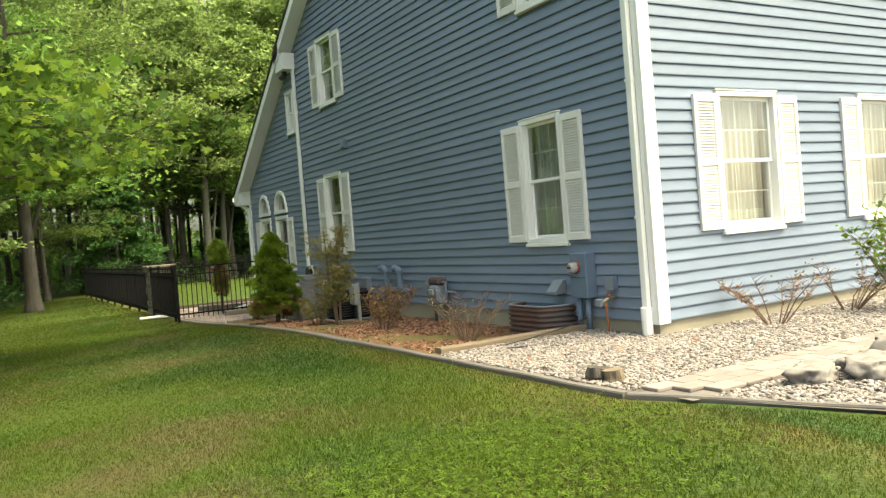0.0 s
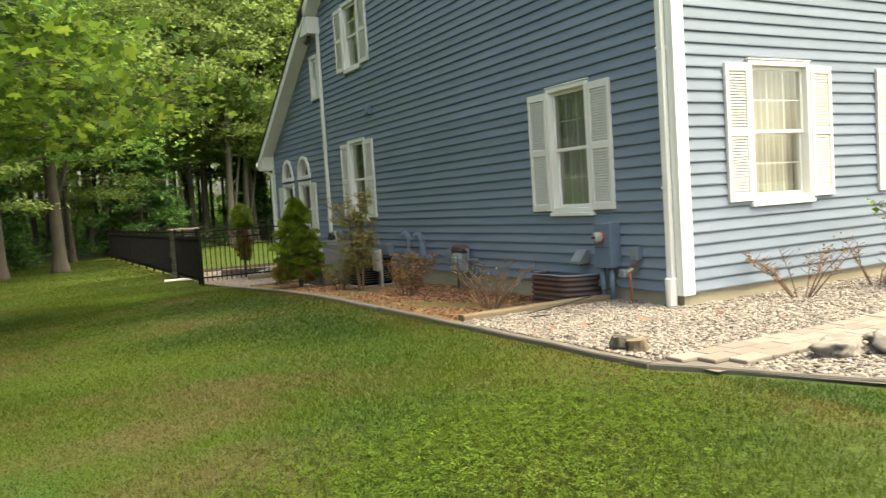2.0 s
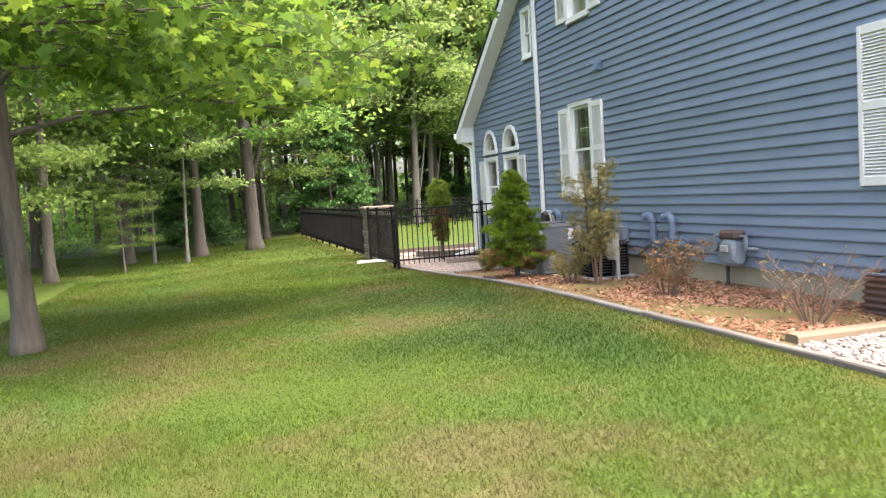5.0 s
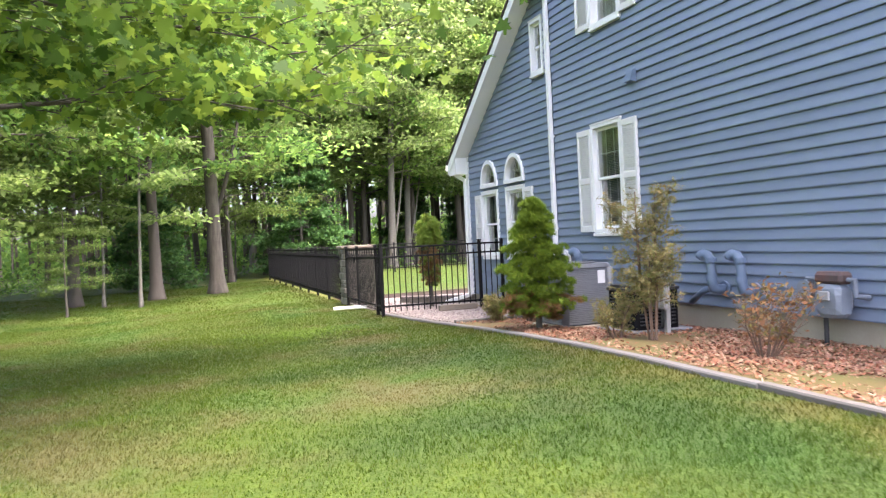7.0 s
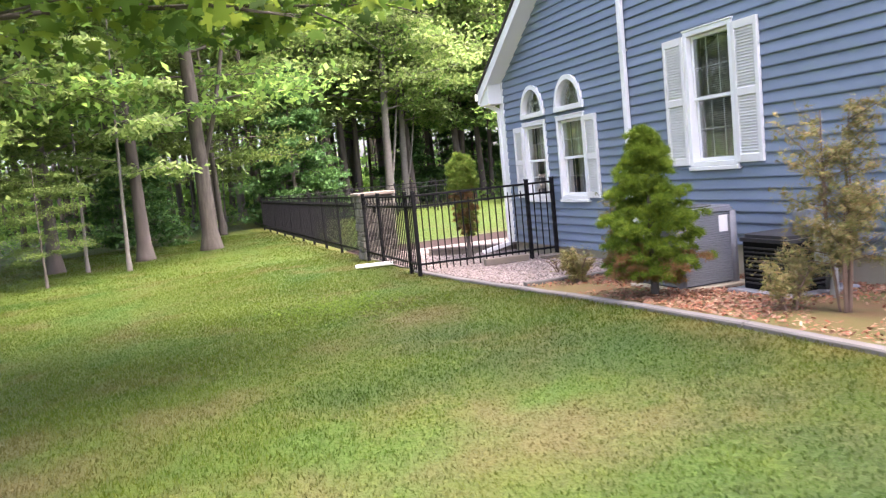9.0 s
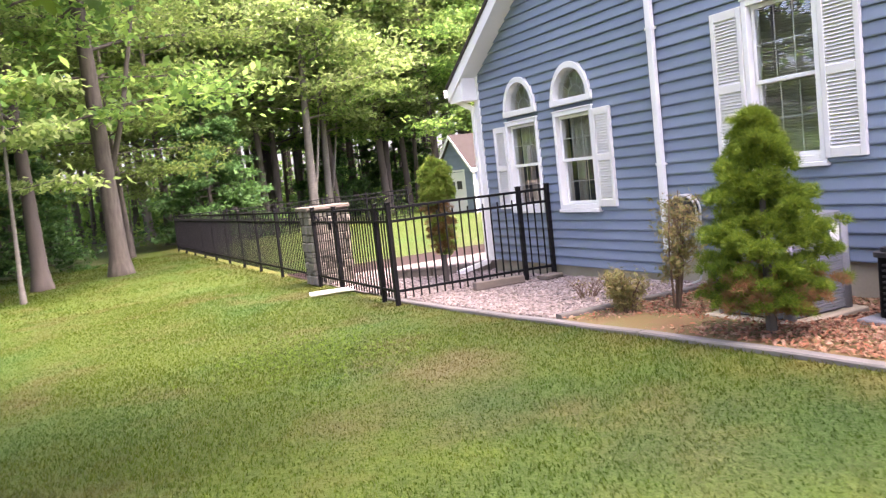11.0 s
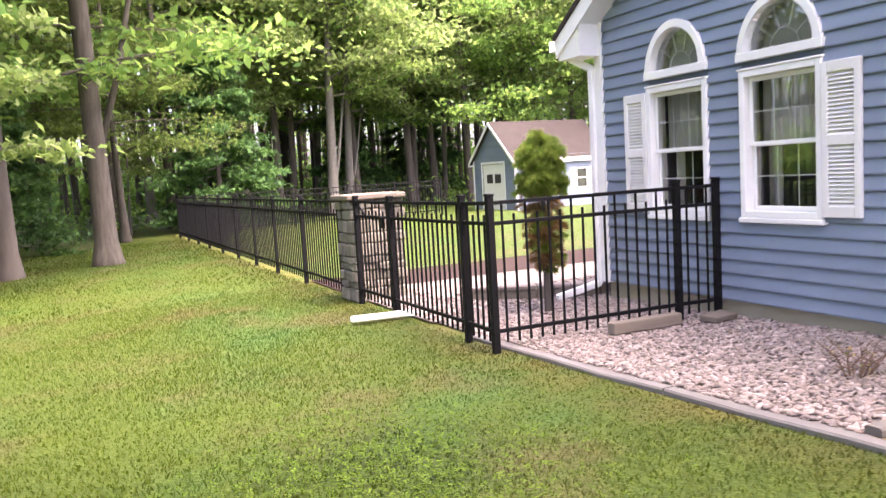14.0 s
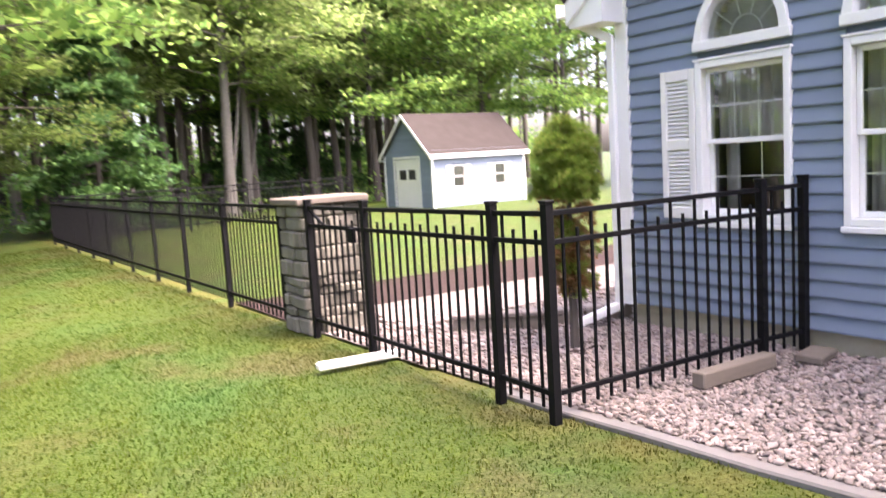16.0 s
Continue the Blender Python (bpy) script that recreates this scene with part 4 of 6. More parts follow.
for i in range(5):
    fence_panel("fence", fpt(4.10 + i * 1.8, 38.75 + i * 0.05), fpt(5.90 + i * 1.8, 38.8 + i * 0.05), LAB, False, True)

pier = thing("stone_pier", "square grey stone gate pier with a flat buff cap", "pier", (4.40, 23.0, gz(4.4, 23)))
part("core", Shape().box(-0.30, 0.30, -0.22, 0.22, -0.2, 1.24), PIER_STONE, pier)
rng = random.Random(5)
z = 0.0
row = 0
while z < 1.20:
    h = rng.choice((0.09, 0.125, 0.16))
    h = min(h, 1.24 - z)
    for axis, half, other in (("y", 0.34, 0.26), ("x", 0.26, 0.34)):
        for sgn in (-1, 1):
            p = -half
            while p < half - 0.02:
                w = min(rng.uniform(0.11, 0.27), half - p)
                if half - p - w < 0.08:
                    w = half - p
                out = other + rng.uniform(-0.022, 0.03)
                s = Shape()
                if axis == "y":
                    s.cbox(p + 0.004, p + w - 0.004, min(sgn * (other - 0.07), sgn * out), max(sgn * (other - 0.07), sgn * out), z + 0.004, z + h - 0.004, 0.016)
                else:
                    s.cbox(min(sgn * (other - 0.07), sgn * out), max(sgn * (other - 0.07), sgn * out), p + 0.004, p + w - 0.004, z + 0.004, z + h - 0.004, 0.016)
                part("stone", s, PIER_STONE, pier)
                p += w
    z += h
part("cap", Shape().cbox(-0.40, 0.36, -0.32, 0.32, 1.242, 1.31, 0.014), CAP_STONE, pier, "flat buff cap stone")

# white pipe lying on the lawn, timber offcut, slab
tagged(part("drain_pipe", Shape().cbox(-0.34, 0.34, -0.045, 0.045, 0.0, 0.06, 0.012, pose(3.88, 21.43, gz(3.88, 21.4) + 0.03, 0, 0, -7)), WHITE), "white plastic drain pipe lying on the grass by the gate", "pipe")
tagged(part("timber_offcut", Shape().cbox(-0.36, 0.36, -0.05, 0.05, 0.0, 0.10, 0.008, pose(5.37, 19.06, gz(5.4, 19.06) + 0.045, 0, 0, -2)), SLEEPER), "weathered grey timber offcut on the gravel", "timber")
tagged(part("paving_slab", Shape().cbox(-0.16, 0.16, -0.09, 0.09, 0.0, 0.05, 0.008, pose(6.08, 18.93, gz(6.1, 18.9) + 0.05, 3, 0, 12)), CAP_STONE), "small grey concrete slab on the gravel", "slab")


# ---- edging ----
def edging(name, pts, w, h, mat, label, seg=2.4, lift=0.0):
    for (a, b) in zip(pts, pts[1:]):
        a2, b2 = Vector((*a, 0)), Vector((*b, 0))
        L = (b2 - a2).length
        n = max(1, round(L / seg))
        for i in range(n):
            p, q = a2.lerp(b2, i / n), a2.lerp(b2, (i + 1) / n)
            k = 4
            s = Shape()
            nx = Vector((-(q - p).y, (q - p).x, 0)).normalized() * (w / 2)
            prof = [(-1, -0.1), (-1, h - 0.012), (-0.8, h), (0.8, h), (1, h - 0.012), (1, -0.1)]
            for j in range(k + 1):
                c = p.lerp(q, (j / k) * 0.994 + 0.003)
                z0 = gz(c.x, c.y) + lift + 0.004 * math.sin(c.y * 5.1 + c.x * 3)
                s.v += [(c.x + nx.x * u, c.y + nx.y * u, z0 + v) for u, v in prof]
            m = len(prof)
            for j in range(k):
                s.f += [(j * m + r, j * m + (r + 1) % m, (j + 1) * m + (r + 1) % m, (j + 1) * m + r) for r in range(m)]
            s.f += [tuple(range(m)), tuple(reversed(range(k * m, k * m + m)))]
            tagged(part(name, s, mat), label, "edging", "edging timbers")


edging("edging_timber", [(4.20, 20.0), (4.21, 9.9)], 0.092, 0.036, TIMBER_SILVER, "silvery weathered edging timber between lawn and bed")
edging("edging_timber", [(4.21, 9.9), (4.22, 5.25)], 0.080, 0.042, TIMBER_GREY, "dark weathered edging timber between lawn and bed")
edging("edging_timber", [(4.22, 5.25), (4.42, 4.90), (4.94, 3.80), (5.8, 1.9)], 0.078, 0.040, TIMBER_GREY, "weathered grey edging timber between lawn and bed", 1.6)
edging("landscape_timber", [(4.34, 8.14), (6.30, 8.06)], 0.14, 0.09, TIMBER_PALE, "pale landscape timber between mulch and gravel", 2.2)
edging("landscape_timber", [(4.30, 16.2), (6.30, 16.2)], 0.09, 0.06, TIMBER_GREY, "grey landscape timber between mulch and gravel", 2.2)


# ---- gravel, chips, grass ----
def pebble_template():
    v = [(-0.9, -0.5, -0.7), (0.6, -0.8, -0.6), (1.0, 0.3, -0.7), (-0.3, 0.9, -0.6), (-0.7, -0.5, 0.5), (0.35, -0.7, 0.75), (0.8, 0.35, 0.5), (-0.35, 0.65, 0.7)]
    return np.array(v), [(0, 3, 2, 1), (4, 5, 6, 7), (0, 1, 5, 4), (1, 2, 6, 5), (2, 3, 7, 6), (3, 0, 4, 7)]


def pebbles(name, boxes, density, size, mat, label, seed, keep=None, flat=0.55):
    r = np.random.default_rng(seed)
    cs = []
    for x0, x1, y0, y1 in boxes:
        n = int((x1 - x0) * (y1 - y0) * density)
        cs.append(np.stack([r.uniform(x0, x1, n), r.uniform(y0, y1, n)], axis=1))
    c = np.concatenate(cs)
    if keep is not None:
        c = c[keep(c[:, 0], c[:, 1])]
    n = len(c)
    t, f = pebble_template()
    fr = frames_from(r, n, 0.25)
    sx, sy, sz = r.uniform(0.8, 1.7, n), r.uniform(0.55, 1.05, n), r.uniform(0.25, 0.6, n)
    fr = fr * np.stack([sx, sy, sz], axis=1)[:, None, :]
    s = size * r.uniform(0.55, 1.35, n)
    z = ground_z(c[:, 0], c[:, 1]) + 0.02 + s * 0.25 + r.uniform(0, 0.012, n)
    me = scatter_mesh(name, t, f, np.column_stack([c, z]), fr, s)
    ob = part(name, me, mat)
    return tagged(ob, label, "gravel", kind="stuff")


def front_keep(x, y):
    on_path = (y > 4.76) & (y < 5.32)
    beyond = x < 4.3 + np.clip(5.2 - y, 0, 9) * 0.44
    return ~on_path & ~beyond


pebbles("gravel", [(4.3, 6.34, 5.3, 8.05), (6.34, 10.5, 5.3, 7.0), (4.3, 7.5, 3.4, 5.0)], 1900, 0.019, STONES_FRONT, "pale mixed river gravel beside the house", 3, front_keep)
pebbles("gravel", [(4.28, 6.36, 16.25, 20.9)], 1500, 0.0215, STONES, "pale pinkish gravel beside the wing", 4)
pebbles("gravel", [(4.2, 8.0, 20.9, 22.6)], 600, 0.026, STONES, "pale gravel inside the fenced yard", 6)


def flakes(name, x0, x1, y0, y1, density, size, mat, label, seed, category="bark mulch"):
    r = np.random.default_rng(seed)
    n = int((x1 - x0) * (y1 - y0) * density)
    c = np.stack([r.uniform(x0, x1, n), r.uniform(y0, y1, n)], axis=1)
    if density > 100:
        moss = np.sin(c[:, 0] * 2.9 + 1.7 * np.sin(c[:, 1] * 1.3)) + np.sin(c[:, 1] * 2.1 + 0.8)
        c = c[r.uniform(-0.2, 1.4, n) > moss * 0.8]
        n = len(c)
    t = np.array([(-1, -0.35, 0), (0.1, -0.45, 0.10), (1, -0.2, 0), (0.9, 0.3, -0.05), (0, 0.45, 0.08), (-0.9, 0.3, 0)])
    s = size * r.uniform(0.4, 1.4, n)
    z = ground_z(c[:, 0], c[:, 1]) + 0.028 + r.uniform(0, 0.014, n)
    me = scatter_mesh(name, t, [(0, 1, 4, 5), (1, 2, 3, 4)], np.column_stack([c, z]), frames_from(r, n, 0.35), s)
    return tagged(part(name, me, mat), label, category, kind="stuff")


flakes("bark_chips", 4.29, 6.33, 8.2, 16.12, 1900, 0.017, CHIPS, "reddish brown bark chips and dry leaves on the bed", 8)
flakes("bark_chips", 4.3, 6.3, 5.4, 8.0, 14, 0.035, CHIPS, "scattered dry brown leaves on the gravel", 9, "fallen leaves")


def grass(name, x0, x1, y0, y1, density, low, high, width, seed, label):
    r = np.random.default_rng(seed)
    n = int((x1 - x0) * (y1 - y0) * density)
    x, y = r.uniform(x0, x1, n), r.uniform(y0, y1, n)
    ok = x < np.where(y > 5.25, 4.16, 4.15 + np.clip(5.2 - y, 0, 9) * 0.44)
    x, y = x[ok], y[ok]
    n = len(x)
    h = r.uniform(low, high, n) * (0.8 + 0.35 * np.sin(x * 1.3 + 2 * np.sin(y * 0.7)) * np.sin(y * 1.1 + 1.0))
    a = r.uniform(0, 2 * np.pi, n)
    lean = r.normal(0, 0.75, (n, 2)) * h[:, None]
    z = ground_z(x, y)
    w = width * r.uniform(0.6, 1.3, n)
    dx, dy = np.cos(a) * w, np.sin(a) * w
    v = np.empty((n, 5, 3))
    v[:, 0] = np.stack([x - dx, y - dy, z - 0.005], 1)
    v[:, 1] = np.stack([x + dx, y + dy, z - 0.005], 1)
    v[:, 2] = np.stack([x + dx * 0.7 + lean[:, 0] * 0.35, y + dy * 0.7 + lean[:, 1] * 0.35, z + h * 0.6], 1)
    v[:, 3] = np.stack([x - dx * 0.7 + lean[:, 0] * 0.35, y - dy * 0.7 + lean[:, 1] * 0.35, z + h * 0.6], 1)
    v[:, 4] = np.stack([x + lean[:, 0], y + lean[:, 1], z + h], 1)
    k = (np.arange(n) * 5)[:, None]
    loops = (k + np.array([[0, 1, 2, 3, 3, 2, 4]])).ravel()
    st = np.stack([np.arange(n) * 7, np.arange(n) * 7 + 4], 1).ravel()
    return tagged(part(name, raw_mesh(name, v.reshape(-1, 3), loops, st, None), BLADES), label, "grass", kind="stuff")


grass("grass", -3.2, 5.6, 2.3, 9.0, 3600, 0.016, 0.040, 0.0027, 11, "short mown green grass blades of the lawn")
grass("grass", 4.2, 7.0, 0.6, 4.6, 2200, 0.018, 0.042, 0.0028, 15, "short mown green grass blades of the lawn")
grass("grass", -4.0, 4.2, 9.0, 17.0, 2100, 0.015, 0.034, 0.0036, 12, "short mown green grass blades of the lawn")
grass("grass", -3.0, 4.2, 17.0, 25.0, 1500, 0.015, 0.034, 0.0044, 13, "short mown green grass blades of the lawn")
grass("grass", -6.0, 4.1, 25.0, 38.0, 300, 0.022, 0.042, 0.008, 14, "short mown green grass blades of the far lawn")


def clover(cx, cy, rx, ry, count, seed):
    r = np.random.default_rng(seed)
    x, y = cx + rx * r.normal(0, 0.5, count), cy + ry * r.normal(0, 0.5, count)
    ok = x < 4.1
    x, y = x[ok], y[ok]
    t = np.array([(0, 0, 0), (0.5, 0.9, 0.1), (0, 1.3, 0.05), (-0.5, 0.9, 0.1), (0.95, -0.15, 0.1), (1.1, -0.75, 0.05), (0.4, -0.85, 0.1), (-0.4, -0.85, 0.1), (-1.1, -0.75, 0.05), (-0.95, -0.15, 0.1)])
    me = scatter_mesh("clover", t, [(0, 1, 2, 3), (0, 4, 5, 6), (0, 7, 8, 9)], np.column_stack([x, y, ground_z(x, y) + r.uniform(0.03, 0.06, len(x))]), frames_from(r, len(x), 0.3), r.uniform(0.008, 0.017, len(x)))
    return tagged(part("clover", me, CLOVER), "patch of low clover in the lawn", "clover", kind="stuff")


clover(2.6, 4.6, 1.6, 1.0, 9000, 21)
clover(1.9, 3.4, 1.0, 0.7, 4000, 22)
clover(2.3, 17.3, 0.9, 1.2, 3000, 23)
tagged(part("flat_stone", Shape().cbox(-0.055, 0.055, -0.022, 0.022, 0.0, 0.016, 0.006, pose(-0.08, 7.45, gz(-0.08, 7.45) + 0.01, 2, -2, 20)), PUMP), "small flat white marker stone in the lawn", "stone")


# ---- trees and shrubs ----
def maple_outline():
    half = [(0.07, -0.26), (0.40, -0.40), (0.41, -0.20), (0.30, -0.06), (0.63, 0.10), (0.57, 0.28), (0.27, 0.21), (0.25, 0.50), (0.11, 0.60)]
    pts = [(0, -0.48)] + half + [(0, 0.78)] + [(-x, y) for x, y in reversed(half)]
    return np.array([(x, y, 0.06 - 0.28 * x * x - 0.16 * y * y) for x, y in pts]), [tuple(range(len(pts)))]


MAPLE_LEAF = maple_outline()
OVAL_LEAF = (np.array([(0, -0.6, 0), (0.30, 0, 0.07), (0, 0.6, -0.03), (-0.30, 0, 0.07)]), [(0, 1, 2, 3)])
NEEDLES = (np.array([p for k in range(7) for a in [(k - 3) * 0.42] for p in ((0.05 * math.cos(a), -0.05 * math.sin(a), 0), (-0.05 * math.cos(a), 0.05 * math.sin(a), 0), (math.sin(a) * (1 - 0.05 * abs(k - 3)), math.cos(a) * (1 - 0.05 * abs(k - 3)), 0.22 * ((k * 5) % 3 - 1)))]), [(3 * k, 3 * k + 1, 3 * k + 2) for k in range(7)])
NEEDLE_SPRAY = (np.array([(0, -0.3, 0), (0.10, 0.3, 0.03), (0, 1.0, -0.08), (-0.10, 0.3, 0.03), (0.5, 0.55, -0.03), (-0.5, 0.55, -0.03)]), [(0, 1, 2, 3), (0, 4, 1), (0, 3, 5)])


def tree_parts(seed, high, girth, crown_from, reach, limbs, twigs, leaves, size, leaf, leaf_mat, bark, lean=(0, 0), flat=0.32, droop=0.0, fork=None, cone=False, taper=0.82, clear=None):
    """A trunk with limbs (one mesh) and a crown of single leaves in sprays at the twigs (one mesh)."""
    r = np.random.default_rng(seed)
    wood = Shape()
    n = 9
    trunk, radii = [], []
    for i in range(n):
        k = i / (n - 1)
        wob = 0.06 * high * 0.12
        trunk.append(Vector((lean[0] * k * high + wob * math.sin(3.1 * k + seed), lean[1] * k * high + wob * math.cos(2.3 * k + seed) - wob * math.cos(seed), k * high * 0.93)))
        radii.append(girth * (1 - taper * k) * (1 + 0.55 * math.exp(-k * high / 0.35)))
    o = trunk[0].copy()
    trunk = [p - o for p in trunk]
    trunk[0].z = -0.15
    # root flare
    wood.tube([trunk[0], Vector((0, 0, 0.10)) + (trunk[1] * 0.02), Vector((0, 0, 0.40)) + trunk[1] * 0.05, *trunk[1:]], [girth * 1.75, girth * 1.4, girth * 1.08, *[q for q in radii[1:]]], 10)
    ends = []

    def trunk_at(z):
        for a, b in zip(trunk, trunk[1:]):
            if b.z >= z:
                return a.lerp(b, max(0, (z - a.z) / (b.z - a.z)))
        return trunk[-1]
    for i in range(limbs):
        k = (i + r.uniform(0, 0.9)) / limbs
        z0 = crown_from + (high * 0.9 - crown_from) * k
        w = i * 2.4 + r.uniform(-0.5, 0.5)
        span = reach * ((1 - k) ** 0.8 * 1.0 + 0.06 if cone else (0.65 + 0.5 * math.sin(math.pi * min(1, k * 0.75 + 0.25)))) * r.uniform(0.75, 1.15)
        p = trunk_at(z0)
        rise = -0.05 if cone else r.uniform(0.12, 0.45)
        pts, rad = [p], [girth * 0.26 * (1 - 0.6 * k)]
        for j in range(1, 5):
            q = p + Vector((math.cos(w + 0.12 * j * r.uniform(-1, 1)), math.sin(w), 0)) * span * j / 4
            q.z += span * (rise * j / 4 - droop * (j / 4) ** 2) + r.uniform(-0.08, 0.08)
            pts.append(q)
            rad.append(max(0.008, rad[0] * (1 - j / 4.6)))
        wood.tube(pts, rad, 5, False)
        for j in range(twigs):
            s = r.uniform(0.25, 1.0)
            a = pts[min(3, int(s * 4))].lerp(pts[min(4, int(s * 4) + 1)], s * 4 - int(s * 4))
            v = w + r.choice([-1, 1]) * r.uniform(0.3, 1.2)
            e = a + Vector((math.cos(v), math.sin(v), r.uniform(-0.15, 0.35) - droop * 0.4)) * span * r.uniform(0.15, 0.38)
            wood.tube([a, a.lerp(e, 0.5) + Vector((0, 0, 0.05)), e], [0.010, 0.007, 0.003], 4, False)
            ends.append((a, e))
    if fork:
        z0, w, L = fork
        p = trunk_at(z0)
        pts = [p + Vector((math.cos(w), math.sin(w), 0)) * L * 0.24 * (j / 4) ** 0.8 + Vector((0, 0, L * j / 4)) for j in range(5)]
        wood.tube(pts, [girth * 0.36 * (1 - j / 6) for j in range(5)], 8)
    A = np.array([a[:] for a, e in ends])
    E_ = np.array([e[:] for a, e in ends])
    pick = r.integers(0, len(ends), leaves)
    s = r.uniform(0.05, 1.12, leaves)[:, None]
    c = A[pick] * (1 - s) + E_[pick] * s
    sp = np.linalg.norm(E_ - A, axis=1)[pick] * 0.30 + 0.10
    c = c + r.normal(0, 1, (leaves, 3)) * sp[:, None] * np.array([1, 1, flat])
    if clear:
        # the outer boughs hang clear of the ground
        ok = c[:, 2] > clear[0] + clear[1] * np.maximum(0, np.hypot(c[:, 0], c[:, 1]) - 0.8)
        c = c[ok]
        leaves = len(c)
    me = scatter_mesh("crown", leaf[0], leaf[1], c, frames_from(r, leaves, 0.75), size * r.uniform(0.6, 1.25, leaves))
    me.materials.append(leaf_mat)
    wm = wood.mesh("trunk")
    wm.materials.append(bark)
    wm.polygons.foreach_set("use_smooth", [True] * len(wm.polygons))
    return wm, me


def tree(meshes, label, x, y, turn=0.0, scale=1.0, group="", name="tree", category="tree"):
    ob = thing(name, label, category, (x, y, gz(x, y)), turn, group)
    part("trunk", meshes[0], None, ob)
    part("crown", meshes[1], None, ob)
    ob.scale = (scale, scale, scale)
    return ob


def grown(first, x, y, turn, scale):
    return copy_thing(first, pose(x, y, gz(x, y), 0, 0, turn) @ Matrix.Diagonal((scale, scale, scale, 1)))


# the yard maple that hangs over the lawn
near = tree_parts(3, 10.0, 0.135, 2.5, 3.6, 32, 20, 25000, 0.135, MAPLE_LEAF, MAPLE, BARK, flat=0.35, droop=0.22, clear=(2.25, 0.20))
tree(near, "yard maple with grey bark and broad green leaves over the lawn", -1.74, 13.6, 20)
# the tall tree by the far fence, with a forked side stem
tall = tree_parts(8, 22.0, 0.235, 5.6, 5.5, 28, 16, 28000, 0.155, OVAL_LEAF, YARD_LEAF, BARK, lean=(-0.004, 0), droop=0.26, fork=(2.2, 0.2, 7.5), taper=0.68, clear=(3.6, 0.1))
tree(tall, "tall straight yard tree with a thin side stem", 1.75, 32.3, 0)
mid = tree_parts(12, 12.0, 0.14, 2.4, 3.6, 22, 11, 15000, 0.15, OVAL_LEAF, YARD_LEAF, BARK, droop=0.25)
first_mid = tree(mid, "slender light green tree at the wood's edge", -3.8, 26.1, 40, 1.0, "trees at the wood's edge")
mid2 = tree_parts(14, 15.0, 0.19, 3.2, 4.6, 24, 13, 10000, 0.24, OVAL_LEAF, WOOD_LEAF, BARK_DARK, droop=0.2)
first_mid2 = tree(mid2, "dark-barked woodland tree with layered leaves", -0.1, 31.6, 0, 1.0, "woodland trees")
bright = tree_parts(37, 14.0, 0.15, 3.6, 4.2, 26, 14, 11000, 0.19, OVAL_LEAF, LIGHT_LEAF, BARK_DARK, droop=0.2)
first_bright = tree(bright, "light green leafy tree at the back of the yard", 24.5, 41.5, 0, 1.0, "light green forest trees")
birch = tree_parts(17, 9.0, 0.05, 2.0, 1.7, 14, 8, 3500, 0.17, OVAL_LEAF, LIGHT_LEAF, BARK_PALE, lean=(0.02, 0.01), droop=0.2)
first_birch = tree(birch, "thin pale-barked sapling at the wood's edge", -0.43, 28.7, 0, 1.0, "saplings")
pine = tree_parts(19, 20.0, 0.17, 8.0, 3.2, 20, 9, 3500, 0.40, OVAL_LEAF, LIGHT_LEAF, BARK_DARK, lean=(0.01, 0), droop=0.1)
first_pine = tree(pine, "tall bare-stemmed forest tree", 6.5, 50.0, 0, 1.0, "forest trees")
pale = tree_parts(23, 17.0, 0.22, 4.5, 4.2, 22, 13, 11000, 0.20, OVAL_LEAF, LIGHT_LEAF, BARK_PALE, lean=(0.03, 0), droop=0.2, fork=(0.8, 0.6, 6.0))
first_pale = tree(pale, "pale-barked forked tree behind the lawn", 10.9, 44.5, 0, 1.0, "pale forest trees")
spruce_m = tree_parts(29, 7.5, 0.10, 0.5, 2.3, 46, 10, 14000, 0.20, NEEDLE_SPRAY, CONIFER, BARK_DARK, flat=0.3, droop=0.22, cone=True)
first_spruce = tree(spruce_m, "dark green spruce at the wood's edge", 5.9, 41.5, 0, 1.0, "spruces", "spruce_tree", "spruce")

r = random.Random(77)
for x, y, s in ((-5.0, 25, 0.9), (-2.1, 27.3, 0.24), (-6.4, 30, 1.0), (-5.5, 33, 1.0), (-3.0, 36, 1.15), (2.6, 39.5, 0.9), (-1.0, 40, 1.1)):
    grown(first_mid, x, y, r.uniform(0, 360), s)
for x, y, s in ((4.6, 44.5, 1.1), (7.6, 45.5, 1.2), (9.6, 48, 1.25), (13.0, 47.5, 1.3), (16.5, 49, 1.25), (20.5, 47, 1.1), (28.5, 43, 1.0), (33, 41, 1.0), (37, 38, 1.0), (8.5, 54, 1.5), (12.0, 56, 1.6), (17.5, 57, 1.6), (23.5, 55, 1.5)):
    grown(first_bright, x, y, r.uniform(0, 360), s)
for x, y, s in ((-2.4, 31.5, 0.9), (-6.5, 39, 1.1), (-8.6, 36, 1.1), (-1.8, 46, 1.1), (-9, 44, 1.0), (2.8, 48, 1.1), (10.5, 49, 1.0), (15, 52, 1.0), (22, 50, 1.1), (18, 46, 0.9), (27, 52, 1.0), (22.5, 44, 0.85), (24.5, 41, 0.8), (-12, 46, 1.1)):
    grown(first_mid2, x, y, r.uniform(0, 360), s)
for x, y, s in ((-1.5, 30.2, 0.9), (3.0, 43, 0.9)):
    grown(first_birch, x, y, r.uniform(0, 360), s)
for i in range(34):
    x, y = r.uniform(-6, 38), r.uniform(47, 66)
    grown(first_pine, x, y, r.uniform(0, 360), r.uniform(0.8, 1.15))
for x, y, s in ((12.3, 46.5, 0.9), (13.5, 55, 1.0), (4.6, 52, 1.0), (23, 48, 0.9)):
    grown(first_pale, x, y, r.uniform(0, 360), s)
